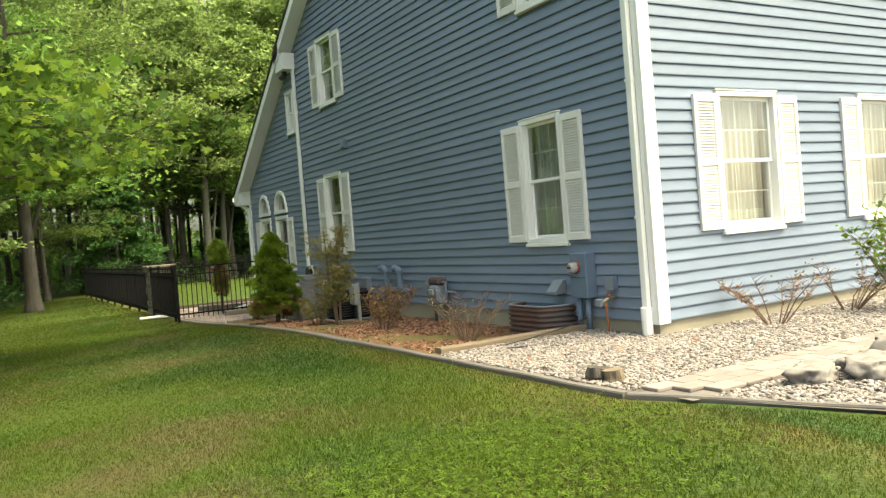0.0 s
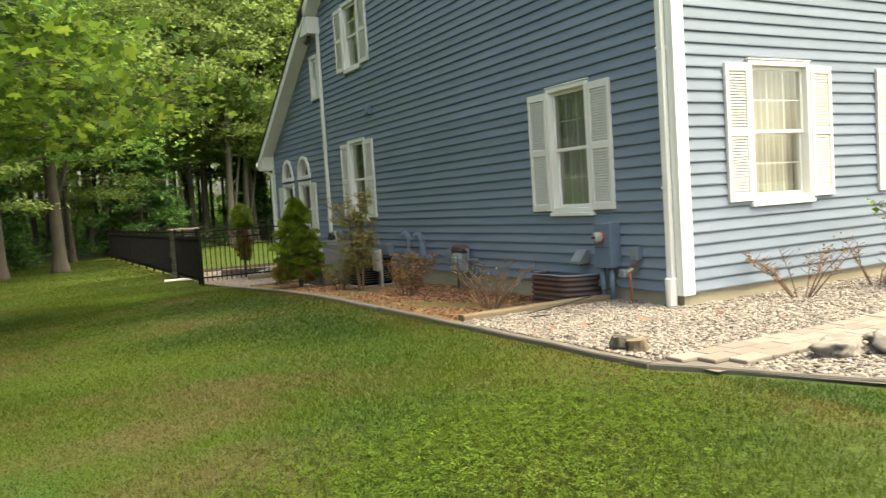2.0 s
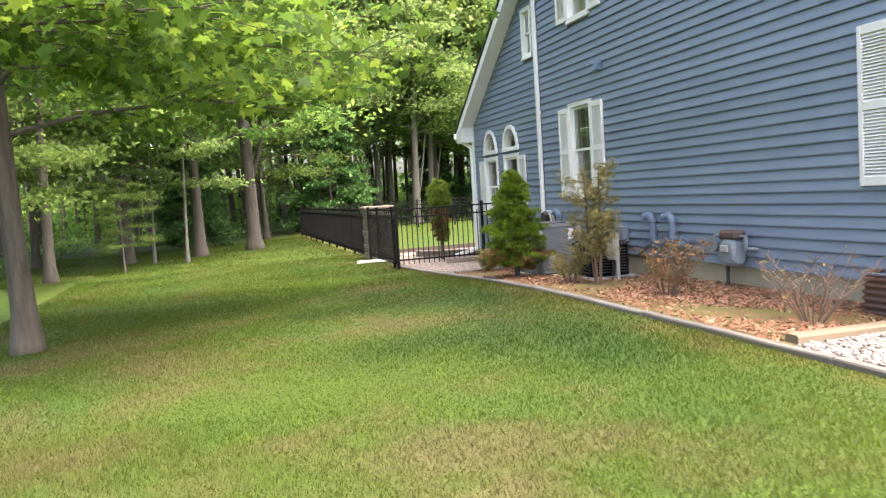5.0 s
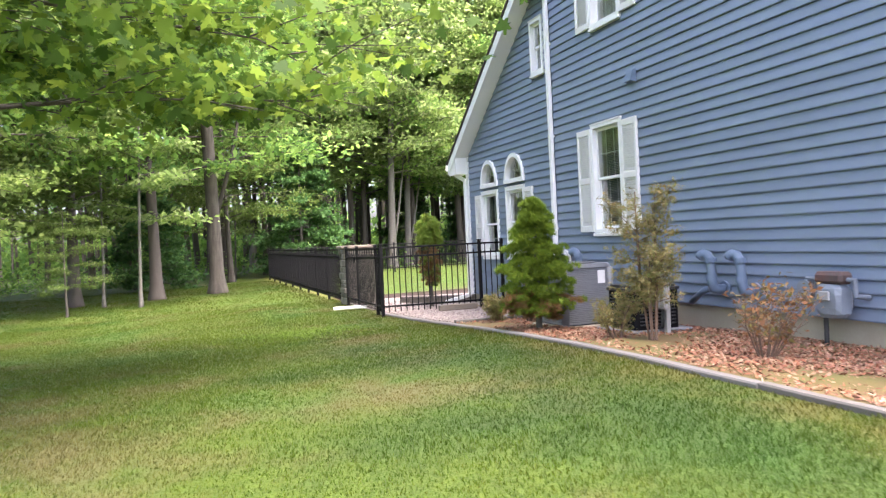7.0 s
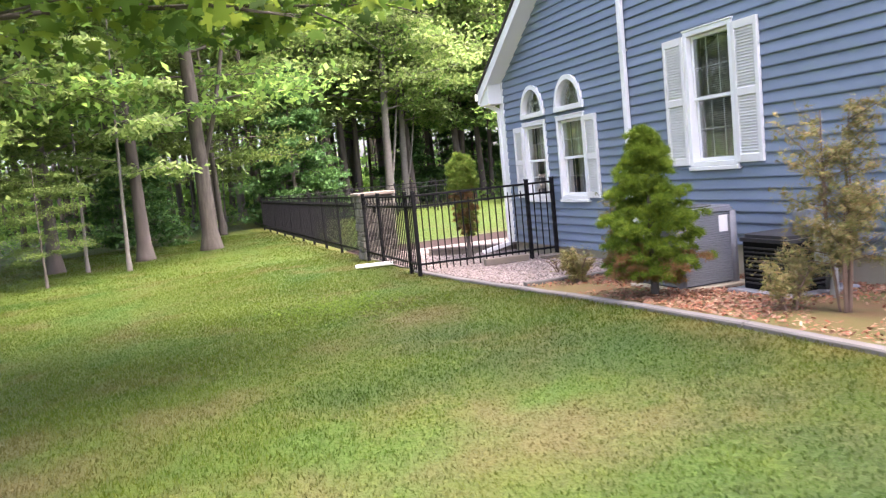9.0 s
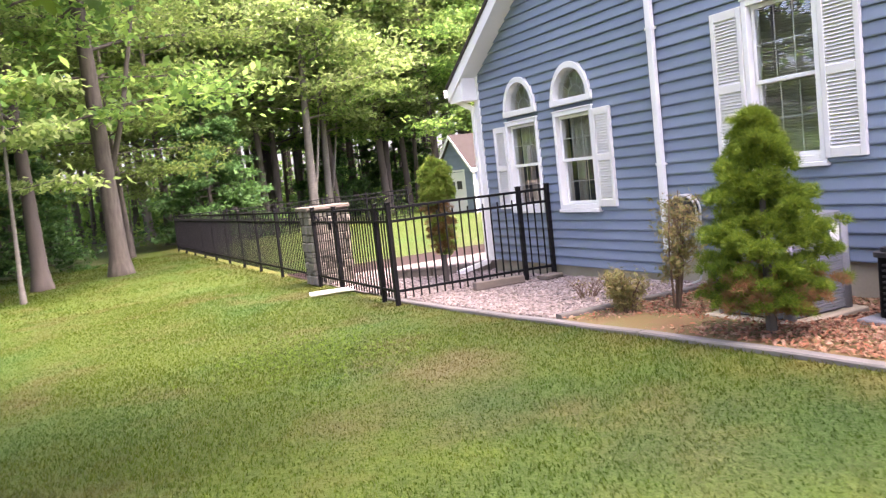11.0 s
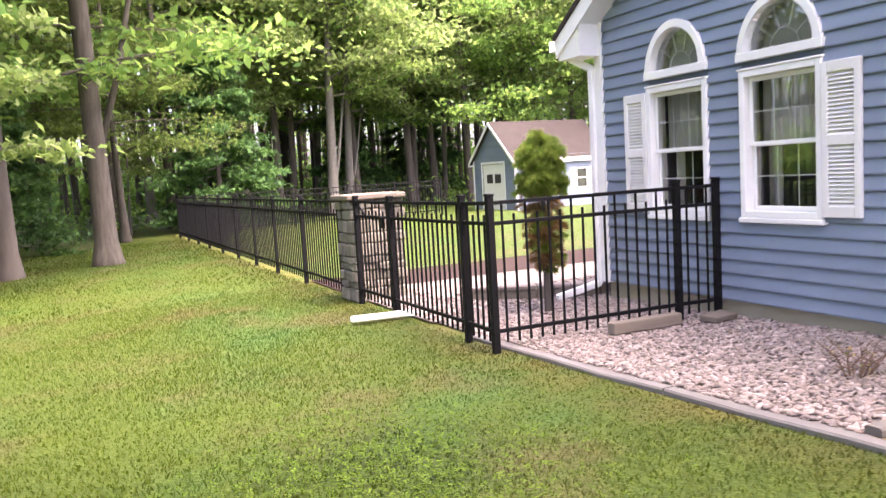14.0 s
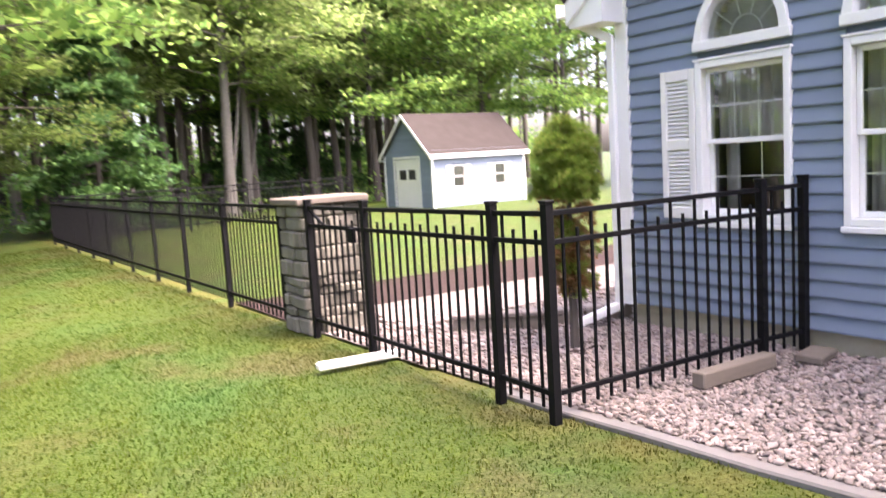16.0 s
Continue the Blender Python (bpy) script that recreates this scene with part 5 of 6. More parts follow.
for x, y, s in ((-0.4, 37.5, 0.75), (13.5, 50, 0.9), (20, 56, 1.2)):
    grown(first_spruce, x, y, r.uniform(0, 360), s)


def far_woods():
    """The wood beyond: stems and leaves without number."""
    q = np.random.default_rng(41)
    s = Shape()
    for i in range(420):
        if i % 3:
            x, y = q.uniform(-30, 48), q.uniform(58, 84)
        else:
            x, y = q.uniform(-44, -24), q.uniform(4, 84)
        w = q.uniform(0.08, 0.22)
        s.tube([(x, y, -0.3), (x + q.uniform(-0.4, 0.4), y, 9), (x + q.uniform(-0.8, 0.8), y, 18)], [w, w * 0.8, w * 0.4], 5, False)
    tagged(part("far_stems", s, BARK_DARK), "dark stems of the far wood", "forest", kind="stuff")
    n = 34000
    left = q.uniform(0, 1, n) < 0.3
    x = np.where(left, q.uniform(-48, -26, n), q.uniform(-32, 52, n))
    y = np.where(left, q.uniform(-6, 80, n), q.uniform(64, 90, n))
    z = np.abs(q.normal(0, 1, n)) * 5.5 + q.uniform(0, 8, n) * (q.uniform(0, 1, n) < 0.6)
    # clumps
    k = 900
    which = q.integers(0, k, n)
    idx = q.integers(0, n, k)
    c = np.stack([x[idx], y[idx], z[idx]], 1)[which] + q.normal(0, 1, (n, 3)) * np.array([1.7, 1.7, 0.8])
    c[:, 2] = np.abs(c[:, 2]) + 0.1
    me = scatter_mesh("far_leaves", *OVAL_LEAF, c, frames_from(q, n, 0.7), 0.5 * q.uniform(0.5, 1.3, n))
    tagged(part("far_leaves", me, WOOD_LEAF), "green foliage of the far wood", "forest", kind="stuff")
    n = 18000
    k = 380
    mid_ = np.stack([q.uniform(-12, 44, k), q.uniform(60, 84, k), q.uniform(6, 24, k)], 1)
    c = mid_[q.integers(0, k, n)] + q.normal(0, 1, (n, 3)) * np.array([1.5, 1.5, 0.7])
    me = scatter_mesh("far_crowns", *OVAL_LEAF, c, frames_from(q, n, 0.7), 0.5 * q.uniform(0.5, 1.3, n))
    tagged(part("far_crowns", me, LIGHT_LEAF), "light green crowns of the far wood", "forest", kind="stuff")
    n = 30000
    side_ = q.uniform(0, 1, n) < 0.35
    x = np.where(side_, q.uniform(-46, -27, n), q.uniform(-30, 50, n))
    y = np.where(side_, q.uniform(0, 80, n), q.uniform(66, 90, n))
    me = scatter_mesh("far_thicket", *OVAL_LEAF, np.column_stack([x, y, q.uniform(0, 4.2, n) * q.uniform(0.2, 1, n)]), frames_from(q, n, 0.7), 0.75 * q.uniform(0.5, 1.3, n))
    tagged(part("far_thicket", me, WOOD_LEAF), "leafy thicket closing the far wood", "forest", kind="stuff")
    n = 26000
    left = q.uniform(0, 1, n) < 0.45
    x = np.where(left, q.uniform(-16, -5.5, n), q.uniform(-8, 30, n))
    y = np.where(left, q.uniform(14, 46, n), q.uniform(44, 62, n))
    keep = (np.sin(x * 0.9 + 2 * np.sin(y * 0.5)) + np.sin(y * 0.8 + x * 0.3)) > 0.1
    x, y = x[keep], y[keep]
    n = len(x)
    me = scatter_mesh("undergrowth", *OVAL_LEAF, np.column_stack([x, y, ground_z(x, y) + np.abs(q.normal(0, 0.55, n))]), frames_from(q, n, 0.6), 0.2 * q.uniform(0.5, 1.3, n))
    tagged(part("undergrowth", me, WOOD_LEAF), "low leafy undergrowth along the wood", "undergrowth", kind="stuff")


far_woods()


def clipped_bush(name, label, x, y, profile, leaves, size, mats, seed, category, stem=0.04, tiers=0.0, jitter=0.05, tuft=0.075):
    """A dense evergreen: needle sprays over a lumpy body of revolution; profile: (height, radius) pairs."""
    q = np.random.default_rng(seed)
    ob = thing(name, label, category, (x, y, gz(x, y) + 0.02))
    top = profile[-1][0]
    part("stem", Shape().tube([(0, 0, -0.08), (0.01, 0.01, profile[0][0] + 0.1), (0, 0, top * 0.8)], [stem, stem * 0.9, stem * 0.3], 7), BARK_DARK, ob)
    hs, rs = np.array([p[0] for p in profile]), np.array([p[1] for p in profile])
    for k, (mat, share, lo, hi, depth) in enumerate(mats):
        n = int(leaves * share)
        h = lo + (hi - lo) * q.uniform(0, 1, n)
        w = q.uniform(0, 2 * np.pi, n)
        lump = 1 + 0.12 * np.sin(3 * w + h * 5 + seed) + 0.13 * np.sin(5 * w - h * 9) + 0.07 * np.sin(9 * w + h * 21) + tiers * np.sin(h * 2 * np.pi / 0.21 + 1.2 * np.sin(2 * w))
        rad = np.interp(h, hs, rs) * lump * (1 - depth * q.uniform(0, 1, n) ** 2) + q.normal(0, jitter * 0.4, n)
        c = np.stack([rad * np.cos(w), rad * np.sin(w), h + q.normal(0, 0.02, n)], 1)
        # tufts: sprays gather in rounded cushions with dark gaps between them
        k2 = max(30, int(n / 55))
        pick = q.integers(0, k2, n)
        ball = q.normal(0, 1, (n, 3))
        ball /= np.linalg.norm(ball, axis=1, keepdims=True)
        ball[:, 2] = np.abs(ball[:, 2]) * 0.8 - 0.15
        mid_ = c[:k2][pick]
        big = tuft * q.uniform(0.7, 1.35, k2)[pick]
        c = mid_ + ball * big[:, None] * q.uniform(0.55, 1.0, n)[:, None]
        axis_ = mid_ * np.array([1, 1, 0]) / (np.linalg.norm(mid_[:, :2], axis=1, keepdims=True) + 1e-6)
        out = ball * 0.9 + axis_ * 0.5 + np.array([0, 0, 0.35])
        # sprays point outwards and up
        yv = out + q.normal(0, 0.35, (n, 3))
        yv /= np.linalg.norm(yv, axis=1, keepdims=True)
        xv = np.cross(yv, q.normal(0, 1, (n, 3)))
        xv /= np.linalg.norm(xv, axis=1, keepdims=True)
        me = scatter_mesh("foliage", *NEEDLES, c, np.stack([xv, yv, np.cross(xv, yv)], axis=2), size * q.uniform(0.6, 1.3, n))
        part("foliage", me, mat, ob)
    return ob


clipped_bush("dwarf_spruce", "dense green conical dwarf spruce in the mulch bed", 4.62, 14.10, [(0.16, 0.22), (0.32, 0.35), (0.55, 0.36), (0.80, 0.28), (1.05, 0.20), (1.30, 0.11), (1.52, 0.02)], 24000, 0.052,
             [(SPRUCE, 0.88, 0.18, 1.50, 0.30), (THUJA_BROWN, 0.12, 0.14, 0.42, 0.6)], 51, "shrub", tiers=0.24, tuft=0.072)
clipped_bush("arborvitae", "round-topped arborvitae, browned below, in the fenced yard", 5.33, 20.5, [(0.40, 0.06), (0.55, 0.12), (0.80, 0.13), (1.0, 0.13), (1.15, 0.18), (1.40, 0.205), (1.60, 0.17), (1.72, 0.09), (1.78, 0.02)], 13000, 0.055,
             [(THUJA, 0.6, 1.20, 1.76, 0.3), (THUJA_BROWN, 0.28, 0.46, 1.28, 0.6), (THUJA, 0.12, 0.42, 1.0, 0.2)], 52, "shrub", tiers=0.05)


def ragged_shrub(name, label, x, y, stems, high, reach, leaves, size, mat, seed, category="shrub", leaf=NEEDLES, low=0.3, thick=0.012, fine=7, narrow=1.0):
    """An open, half-bare shrub: bent stems with twigs and thin sprays."""
    q = np.random.default_rng(seed)
    ob = thing(name, label, category, (x, y, gz(x, y) + 0.02))
    s, ends = Shape(), []
    for i in range(stems):
        w, hh = q.uniform(0, 2 * np.pi), high * q.uniform(0.6, 1.0)
        out = reach * q.uniform(0.3, 1.0)
        p0 = Vector((0.03 * math.cos(w), 0.03 * math.sin(w), -0.06))
        p1 = Vector((out * 0.5 * math.cos(w), out * 0.5 * math.sin(w), hh * 0.5))
        p2 = Vector((narrow * out * math.cos(w + 0.3), narrow * out * math.sin(w + 0.3), hh))
        s.tube([p0, p1, p2], [thick, thick * 0.7, thick * 0.3], 5, False)
        for j in range(fine):
            k = q.uniform(low, 1)
            a = p0.lerp(p1, k * 2) if k < 0.5 else p1.lerp(p2, k * 2 - 1)
            v = q.uniform(0, 2 * np.pi)
            e = a + Vector((math.cos(v), math.sin(v), q.uniform(0.2, 1.1))) * high * q.uniform(0.08, 0.2)
            s.tube([a, e], [min(0.005, thick * 0.45), 0.002], 4, False)
            ends.append((a, e))
    part("branch_work", s, TWIG, ob)
    if leaves:
        A, B = np.array([a[:] for a, e in ends]), np.array([e[:] for a, e in ends])
        pick = q.integers(0, len(ends), leaves)
        t = q.uniform(0.2, 1.2, leaves)[:, None]
        c = A[pick] * (1 - t) + B[pick] * t + q.normal(0, 0.035, (leaves, 3))
        part("foliage", scatter_mesh("foliage", *leaf, c, frames_from(q, leaves, 0.8), size * q.uniform(0.5, 1.3, leaves)), mat, ob)
    return ob


ragged_shrub("juniper", "ragged half-browned juniper in the mulch bed", 5.00, 12.33, 9, 1.46, 0.27, 3000, 0.060, JUNIPER, 61, narrow=0.55)
ragged_shrub("juniper", "ragged thin juniper with bare twigs near the wing", 5.20, 15.66, 7, 1.16, 0.25, 1000, 0.062, JUNIPER, 62, narrow=0.7)
ragged_shrub("low_shrub", "low yellow-green spreading shrub under the juniper", 4.85, 15.85, 10, 0.36, 0.30, 1500, 0.05, JUNIPER, 63)
ragged_shrub("low_shrub", "low yellowed spray of shrub at the foot of the juniper", 4.78, 12.62, 7, 0.40, 0.36, 800, 0.05, JUNIPER, 64)
ragged_shrub("bare_shrub", "brown shrub with few dry leaves in the mulch bed", 5.05, 10.85, 14, 0.62, 0.5, 700, 0.045, THUJA_BROWN, 65, leaf=OVAL_LEAF, thick=0.007, fine=11)
ragged_shrub("bare_shrub", "bare-twigged shrub in the mulch bed", 5.15, 8.85, 20, 0.6, 0.6, 60, 0.03, JUNIPER, 66, leaf=OVAL_LEAF, thick=0.007, fine=11)
ragged_shrub("bare_shrub", "leafless budding shrub in the front gravel", 7.47, 6.46, 11, 0.60, 0.66, 160, 0.035, THUJA_BROWN, 67, leaf=OVAL_LEAF, low=0.45, thick=0.009, fine=12)
ragged_shrub("bare_shrub", "leafless budding shrub in the front gravel", 8.75, 6.46, 10, 0.58, 0.66, 150, 0.035, THUJA_BROWN, 68, leaf=OVAL_LEAF, low=0.45, thick=0.009, fine=12)
ragged_shrub("twiggy_plant", "small dry twiggy plant in the side gravel", 5.2, 16.95, 12, 0.26, 0.28, 30, 0.03, JUNIPER, 69, leaf=OVAL_LEAF, thick=0.007, fine=11)
ragged_shrub("leafy_shrub", "green leafy shrub beside the front path", 9.05, 5.95, 12, 1.25, 0.6, 700, 0.07, MAPLE, 70, leaf=OVAL_LEAF)


# ---- things on the side wall ----
def meter_box():
    ob = thing("electric_meter", "blue-grey electric meter box with a round glass meter", "electric meter", (WALL_X - 0.024, 8.03, 0.0))
    part("box", Shape().cbox(-0.15, 0, -0.14, 0.14, 0.76, 1.27, 0.008), BLUE_METAL, ob)
    part("cover_seam", Shape().box(-0.154, -0.150, -0.13, 0.13, 0.99, 0.995), DARK_METAL, ob)
    m = part("meter", Shape().tube([(-0.15, 0.03, 1.11), (-0.19, 0.03, 1.11), (-0.23, 0.03, 1.11), (-0.25, 0.03, 1.11)], [0.068, 0.068, 0.060, 0.045], 18), GLASS_GLOBE, ob, "round glass meter", smooth=False)
    part("ring", Shape().tube([(-0.151, 0.03, 1.11), (-0.175, 0.03, 1.11)], 0.074, 18), RED, m, "red-brown sealing ring")
    part("dial", Shape().box(-0.254, -0.251, 0.0, 0.06, 1.10, 1.125), DARK_METAL, m)
    for y in (-0.06, 0.09):
        part("conduit", Shape().tube([(-0.08, y, 0.38), (-0.08, y, 0.745)], 0.032, 12), BLUE_METAL, ob, smooth=True)
    return ob


meter_box()
hood = thing("vent_hood", "grey slanted vent hood on the siding", "vent", (WALL_X - 0.024, 8.52, 0.86))
part("hood", Shape().prism([(0, 0.09), (-0.05, 0.09), (-0.17, -0.04), (-0.17, -0.07), (0, -0.07)], "y", -0.09, 0.09).add([], []), GREY_METAL, hood)
so = thing("outlet_box", "small covered outlet box on the siding", "outlet", (WALL_X - 0.024, 7.60, 0.93))
part("box", Shape().cbox(-0.07, 0, -0.05, 0.05, -0.07, 0.07, 0.006), BLUE_METAL, so)
part("cover", Shape().cbox(-0.095, -0.071, -0.055, 0.055, -0.075, 0.075, 0.006), GREY_METAL, so)
tap = thing("faucet", "garden faucet with an orange hose hanging from it", "faucet", (WALL_X - 0.024, 7.62, 0.76))
part("body", Shape().tube([(0, 0, 0), (-0.10, 0, 0), (-0.14, 0.02, -0.03), (-0.15, 0.03, -0.07)], [0.022, 0.026, 0.022, 0.02], 10), BRASS, tap)
part("wheel", Shape().tube([(-0.08, 0, 0.04), (-0.08, 0, 0.06)], 0.035, 12), RED, tap)
part("timer", Shape().cbox(-0.19, -0.10, 0.02, 0.12, -0.09, 0.0, 0.012), GREY_METAL, tap)
part("hose", Shape().tube([(-0.15, -0.02, -0.05), (-0.17, -0.05, -0.03), (-0.15, -0.02, -0.16), (-0.10, 0.02, -0.28), (-0.12, 0.0, -0.38)], 0.012, 8), ORANGE, tap, "faded orange hose", smooth=True)

# window well of rusted corrugated steel
well = thing("window_well", "rusted corrugated steel window well against the foundation", "window well", (WALL_X + 0.01, 8.80, 0.0))
s = Shape()
NZ, NA = 24, 20
for ring in (0, 1):
    for j in range(NZ + 1):
        z = 0.30 + 0.36 * j / NZ
        for i in range(NA + 1):
            a = math.pi * i / NA
            rr = 0.50 + 0.016 * math.sin(j * 2 * math.pi / 4)
            s.v.append((-min(0.42, 0.55 * math.sin(a)) * (rr - 0.008 * ring) / 0.5, -(rr - 0.008 * ring) * math.cos(a), z))
k = (NZ + 1) * (NA + 1)
for ring in (0, 1):
    for j in range(NZ):
        for i in range(NA):
            p = ring * k + j * (NA + 1) + i
            s.f.append((p, p + 1, p + NA + 2, p + NA + 1))
for i in range(NA):
    p = NZ * (NA + 1) + i
    s.f.append((p, p + 1, k + p + 1, k + p))
part("corrugated_shell", s, RUST, well, smooth=True)
part("rim", Shape().tube([(-min(0.42, 0.55 * math.sin(math.pi * i / 20)), -0.50 * math.cos(math.pi * i / 20), 0.665) for i in range(21)], 0.012, 6), GREY_METAL, well)

# gas meter
gm = thing("gas_meter", "grey gas meter with a rusty top and pipes", "gas meter", (WALL_X - 0.18, 11.25, 0.0))
b = bmesh.new()
bmesh.ops.create_uvsphere(b, u_segments=14, v_segments=10, radius=1)
for p in b.verts:
    p.co = (max(-0.10, min(0.10, p.co.x * 0.14)), max(-0.14, min(0.14, p.co.y * 0.19)), 0.71 + max(-0.15, min(0.15, p.co.z * 0.19)))
part("body", Shape().take(b), GREY_METAL, gm)
part("index", Shape().cbox(-0.13, -0.10, -0.06, 0.06, 0.72, 0.80, 0.006), PUMP, gm)
part("head", Shape().cbox(-0.08, 0.08, -0.16, 0.16, 0.86, 0.97, 0.03), RUST, gm, "rusty cast top")
part("regulator", Shape().tube([(-0.05, 0.30, 0.80), (0.03, 0.30, 0.80)], [0.09, 0.09], 14), GREY_METAL, gm)
part("inlet_pipe", Shape().tube([(0, 0.12, 0.90), (0, 0.30, 0.90), (0, 0.30, 0.70)], 0.024, 8), GREY_METAL, gm)
part("outlet_pipe", Shape().tube([(0, -0.12, 0.90), (0, -0.24, 0.90), (0, -0.24, 0.76), (0.15, -0.24, 0.74)], 0.024, 8), GREY_METAL, gm)
part("riser", Shape().tube([(0, 0.10, 0.20), (0, 0.10, 0.62)], 0.022, 8), DARK_METAL, gm)


def vent_pipe(y, z, label, tail=0.0):
    """A pipe out of the wall, up, and over in a gooseneck; tail: a drain arm that runs off along the wall."""
    ob = thing("vent_pipe", label, "vent pipe", (WALL_X - 0.024, y, z))
    part("pipe", Shape().tube([(0, -0.03, -0.34), (-0.12, -0.03, -0.34), (-0.165, -0.03, -0.32), (-0.18, -0.03, -0.26), (-0.18, -0.02, -0.10), (-0.18, 0.0, -0.01), (-0.185, 0.03, 0.035), (-0.19, 0.08, 0.05), (-0.195, 0.12, 0.035), (-0.20, 0.135, 0.01)], [0.055, 0.055, 0.058, 0.054, 0.051, 0.053, 0.055, 0.057, 0.060, 0.060], 14), BLUE_METAL, ob, smooth=True)
    part("flange", Shape().tube([(0.0, -0.03, -0.34), (-0.03, -0.03, -0.34)], 0.085, 16), BLUE_METAL, ob)
    for h in (-0.24, -0.04):
        part("coupling", Shape().tube([(-0.18, -0.022, h), (-0.18, -0.018, h + 0.05)], 0.062, 14), BLUE_METAL, ob, smooth=False)
    # flat dark disc on the closed end, in place of a shaded hollow
    part("mouth_disc", Shape().tube([(-0.200, 0.134, 0.009), (-0.2005, 0.136, 0.006)], 0.052, 14), DARK_METAL, ob, "dark disc standing in for the shaded pipe opening")
    if tail:
        part("drain_arm", Shape().tube([(-0.17, -0.03, -0.31), (-0.17, -0.03 + tail * 0.4, -0.36), (-0.15, -0.03 + tail, -0.50)], 0.035, 10), BLUE_METAL, ob, "dark-shaded drain arm", smooth=True)
    return ob


vent_pipe(12.93, 1.07, "blue-painted plastic vent pipe with an upturned elbow", 0.42)
vent_pipe(12.45, 1.07, "blue-painted plastic vent pipe with an upturned elbow")
vent_pipe(15.93, 1.10, "blue-painted plastic vent pipe near the wing", -0.12)
# hose reel on the wall near the wing
reel = thing("hose_reel", "black wall hose reel with a pale coiled garden hose", "hose reel", (WALL_X - 0.026, 16.50, 1.0))
part("bracket", Shape().cbox(-0.05, 0, -0.07, 0.07, -0.14, 0.14, 0.01), DARK_METAL, reel)
part("drum", Shape().tube([(-0.05, 0, 0.02), (-0.07, 0, 0.02), (-0.20, 0, 0.02), (-0.22, 0, 0.02)], [0.12, 0.08, 0.08, 0.12], 20), DARK_METAL, reel, "black drum")
HOSE = material("pale_grey_garden_hose", (0.46, 0.47, 0.45), (0.34, 0.35, 0.33), rough=0.45, bump=0)
for k in range(5):
    dx, drop_, wide_ = -0.08 - 0.022 * k, 0.34 + 0.05 * ((k * 3) % 5), 0.17 + 0.012 * ((k * 2) % 5)
    ring = [(dx, wide_ * math.sin(a), 0.16 * math.cos(a) if math.cos(a) > 0 else drop_ * math.cos(a)) for a in [2 * math.pi * i / 26 for i in range(27)]]
    part("hose_coil", Shape().tube(ring, 0.011, 7, False), HOSE, reel, "pale grey hose loop", smooth=True)
part("hose_tail", Shape().tube([(-0.14, -0.17, 0.05), (-0.15, -0.22, -0.25), (-0.15, -0.25, -0.52), (-0.15, -0.17, -0.72), (-0.16, -0.02, -0.78), (-0.20, 0.15, -0.78)], 0.011, 7), HOSE, reel, "hose end trailing to the ground", smooth=True)
eb = thing("junction_box", "small grey junction box on the siding", "junction box", (WALL_X - 0.024, 13.98, 0.80))
part("box", Shape().cbox(-0.10, 0, -0.10, 0.10, -0.14, 0.14, 0.01), GREY_METAL, eb)
part("door", Shape().cbox(-0.115, -0.101, -0.09, 0.09, -0.12, 0.12, 0.004), AC_METAL, eb)
part("conduit", Shape().tube([(-0.05, 0, -0.14), (-0.05, 0, -0.45)], 0.018, 8), GREY_METAL, eb)
dv = thing("wall_vent", "small blue vent cap high on the siding", "vent", (WALL_X - 0.024, 14.55, 3.40))
part("cap", Shape().prism([(0, 0.09), (-0.05, 0.08), (-0.10, -0.06), (0, -0.08)], "y", -0.08, 0.08), BLUE_METAL, dv)

# air conditioner
def rounded(half, r, seg=5):
    """A square outline with rounded corners."""
    out = []
    for k, (sx, sy) in enumerate(((1, 1), (-1, 1), (-1, -1), (1, -1))):
        for i in range(seg + 1):
            w = math.pi / 2 * (k + i / seg)
            out.append((sx * (half - r) + r * math.cos(w), sy * (half - r) + r * math.sin(w)))
    return out


ac = thing("air_conditioner", "grey outdoor air conditioner with louvred sides on a pad", "air conditioner", (5.41, 14.66, gz(5.41, 14.66)))
part("pad", Shape().cbox(-0.43, 0.43, -0.43, 0.43, 0.0, 0.07, 0.01), CONCRETE, ac)
part("cabinet", Shape().prism(rounded(0.325, 0.10), "z", 0.072, 0.775), DARK_METAL, ac)
for k in range(30):
    z = 0.088 + k * 0.0228
    o, i_ = rounded(0.350, 0.12), rounded(0.330, 0.105)
    s, m = Shape(), len(o)
    s.v = [(x, y, z) for x, y in o] + [(x, y, z + 0.016) for x, y in o] + [(x, y, z + 0.020) for x, y in i_] + [(x, y, z + 0.002) for x, y in i_]
    s.f = [(r0 * m + j, r0 * m + (j + 1) % m, ((r0 + 1) % 4) * m + (j + 1) % m, ((r0 + 1) % 4) * m + j) for r0 in range(4) for j in range(m)]
    part("louvre", s, AC_METAL, ac)
for a, b in ((-1, -1), (-1, 1), (1, -1), (1, 1)):
    part("corner_post", Shape().tube([(a * 0.312, b * 0.312, 0.073), (a * 0.312, b * 0.312, 0.775)], 0.048, 10), AC_METAL, ac, smooth=True)
part("lid", Shape().prism(rounded(0.362, 0.13), "z", 0.776, 0.805).prism(rounded(0.345, 0.12), "z", 0.8052, 0.825), AC_METAL, ac, "pale steel lid")
part("fan_grille", Shape().tube([(0, 0, 0.826), (0, 0, 0.835)], 0.26, 24), DARK_METAL, ac)
for k in range(3):
    part("grille_ring", Shape().tube([(0.08 * (k + 1) * math.cos(w), 0.08 * (k + 1) * math.sin(w), 0.84) for w in [2 * math.pi * i / 24 for i in range(25)]], 0.005, 5, False), AC_METAL, ac)
part("label_plate", Shape().box(0.13, 0.23, -0.356, -0.351, 0.58, 0.74), PAPER, ac, "white rating label")
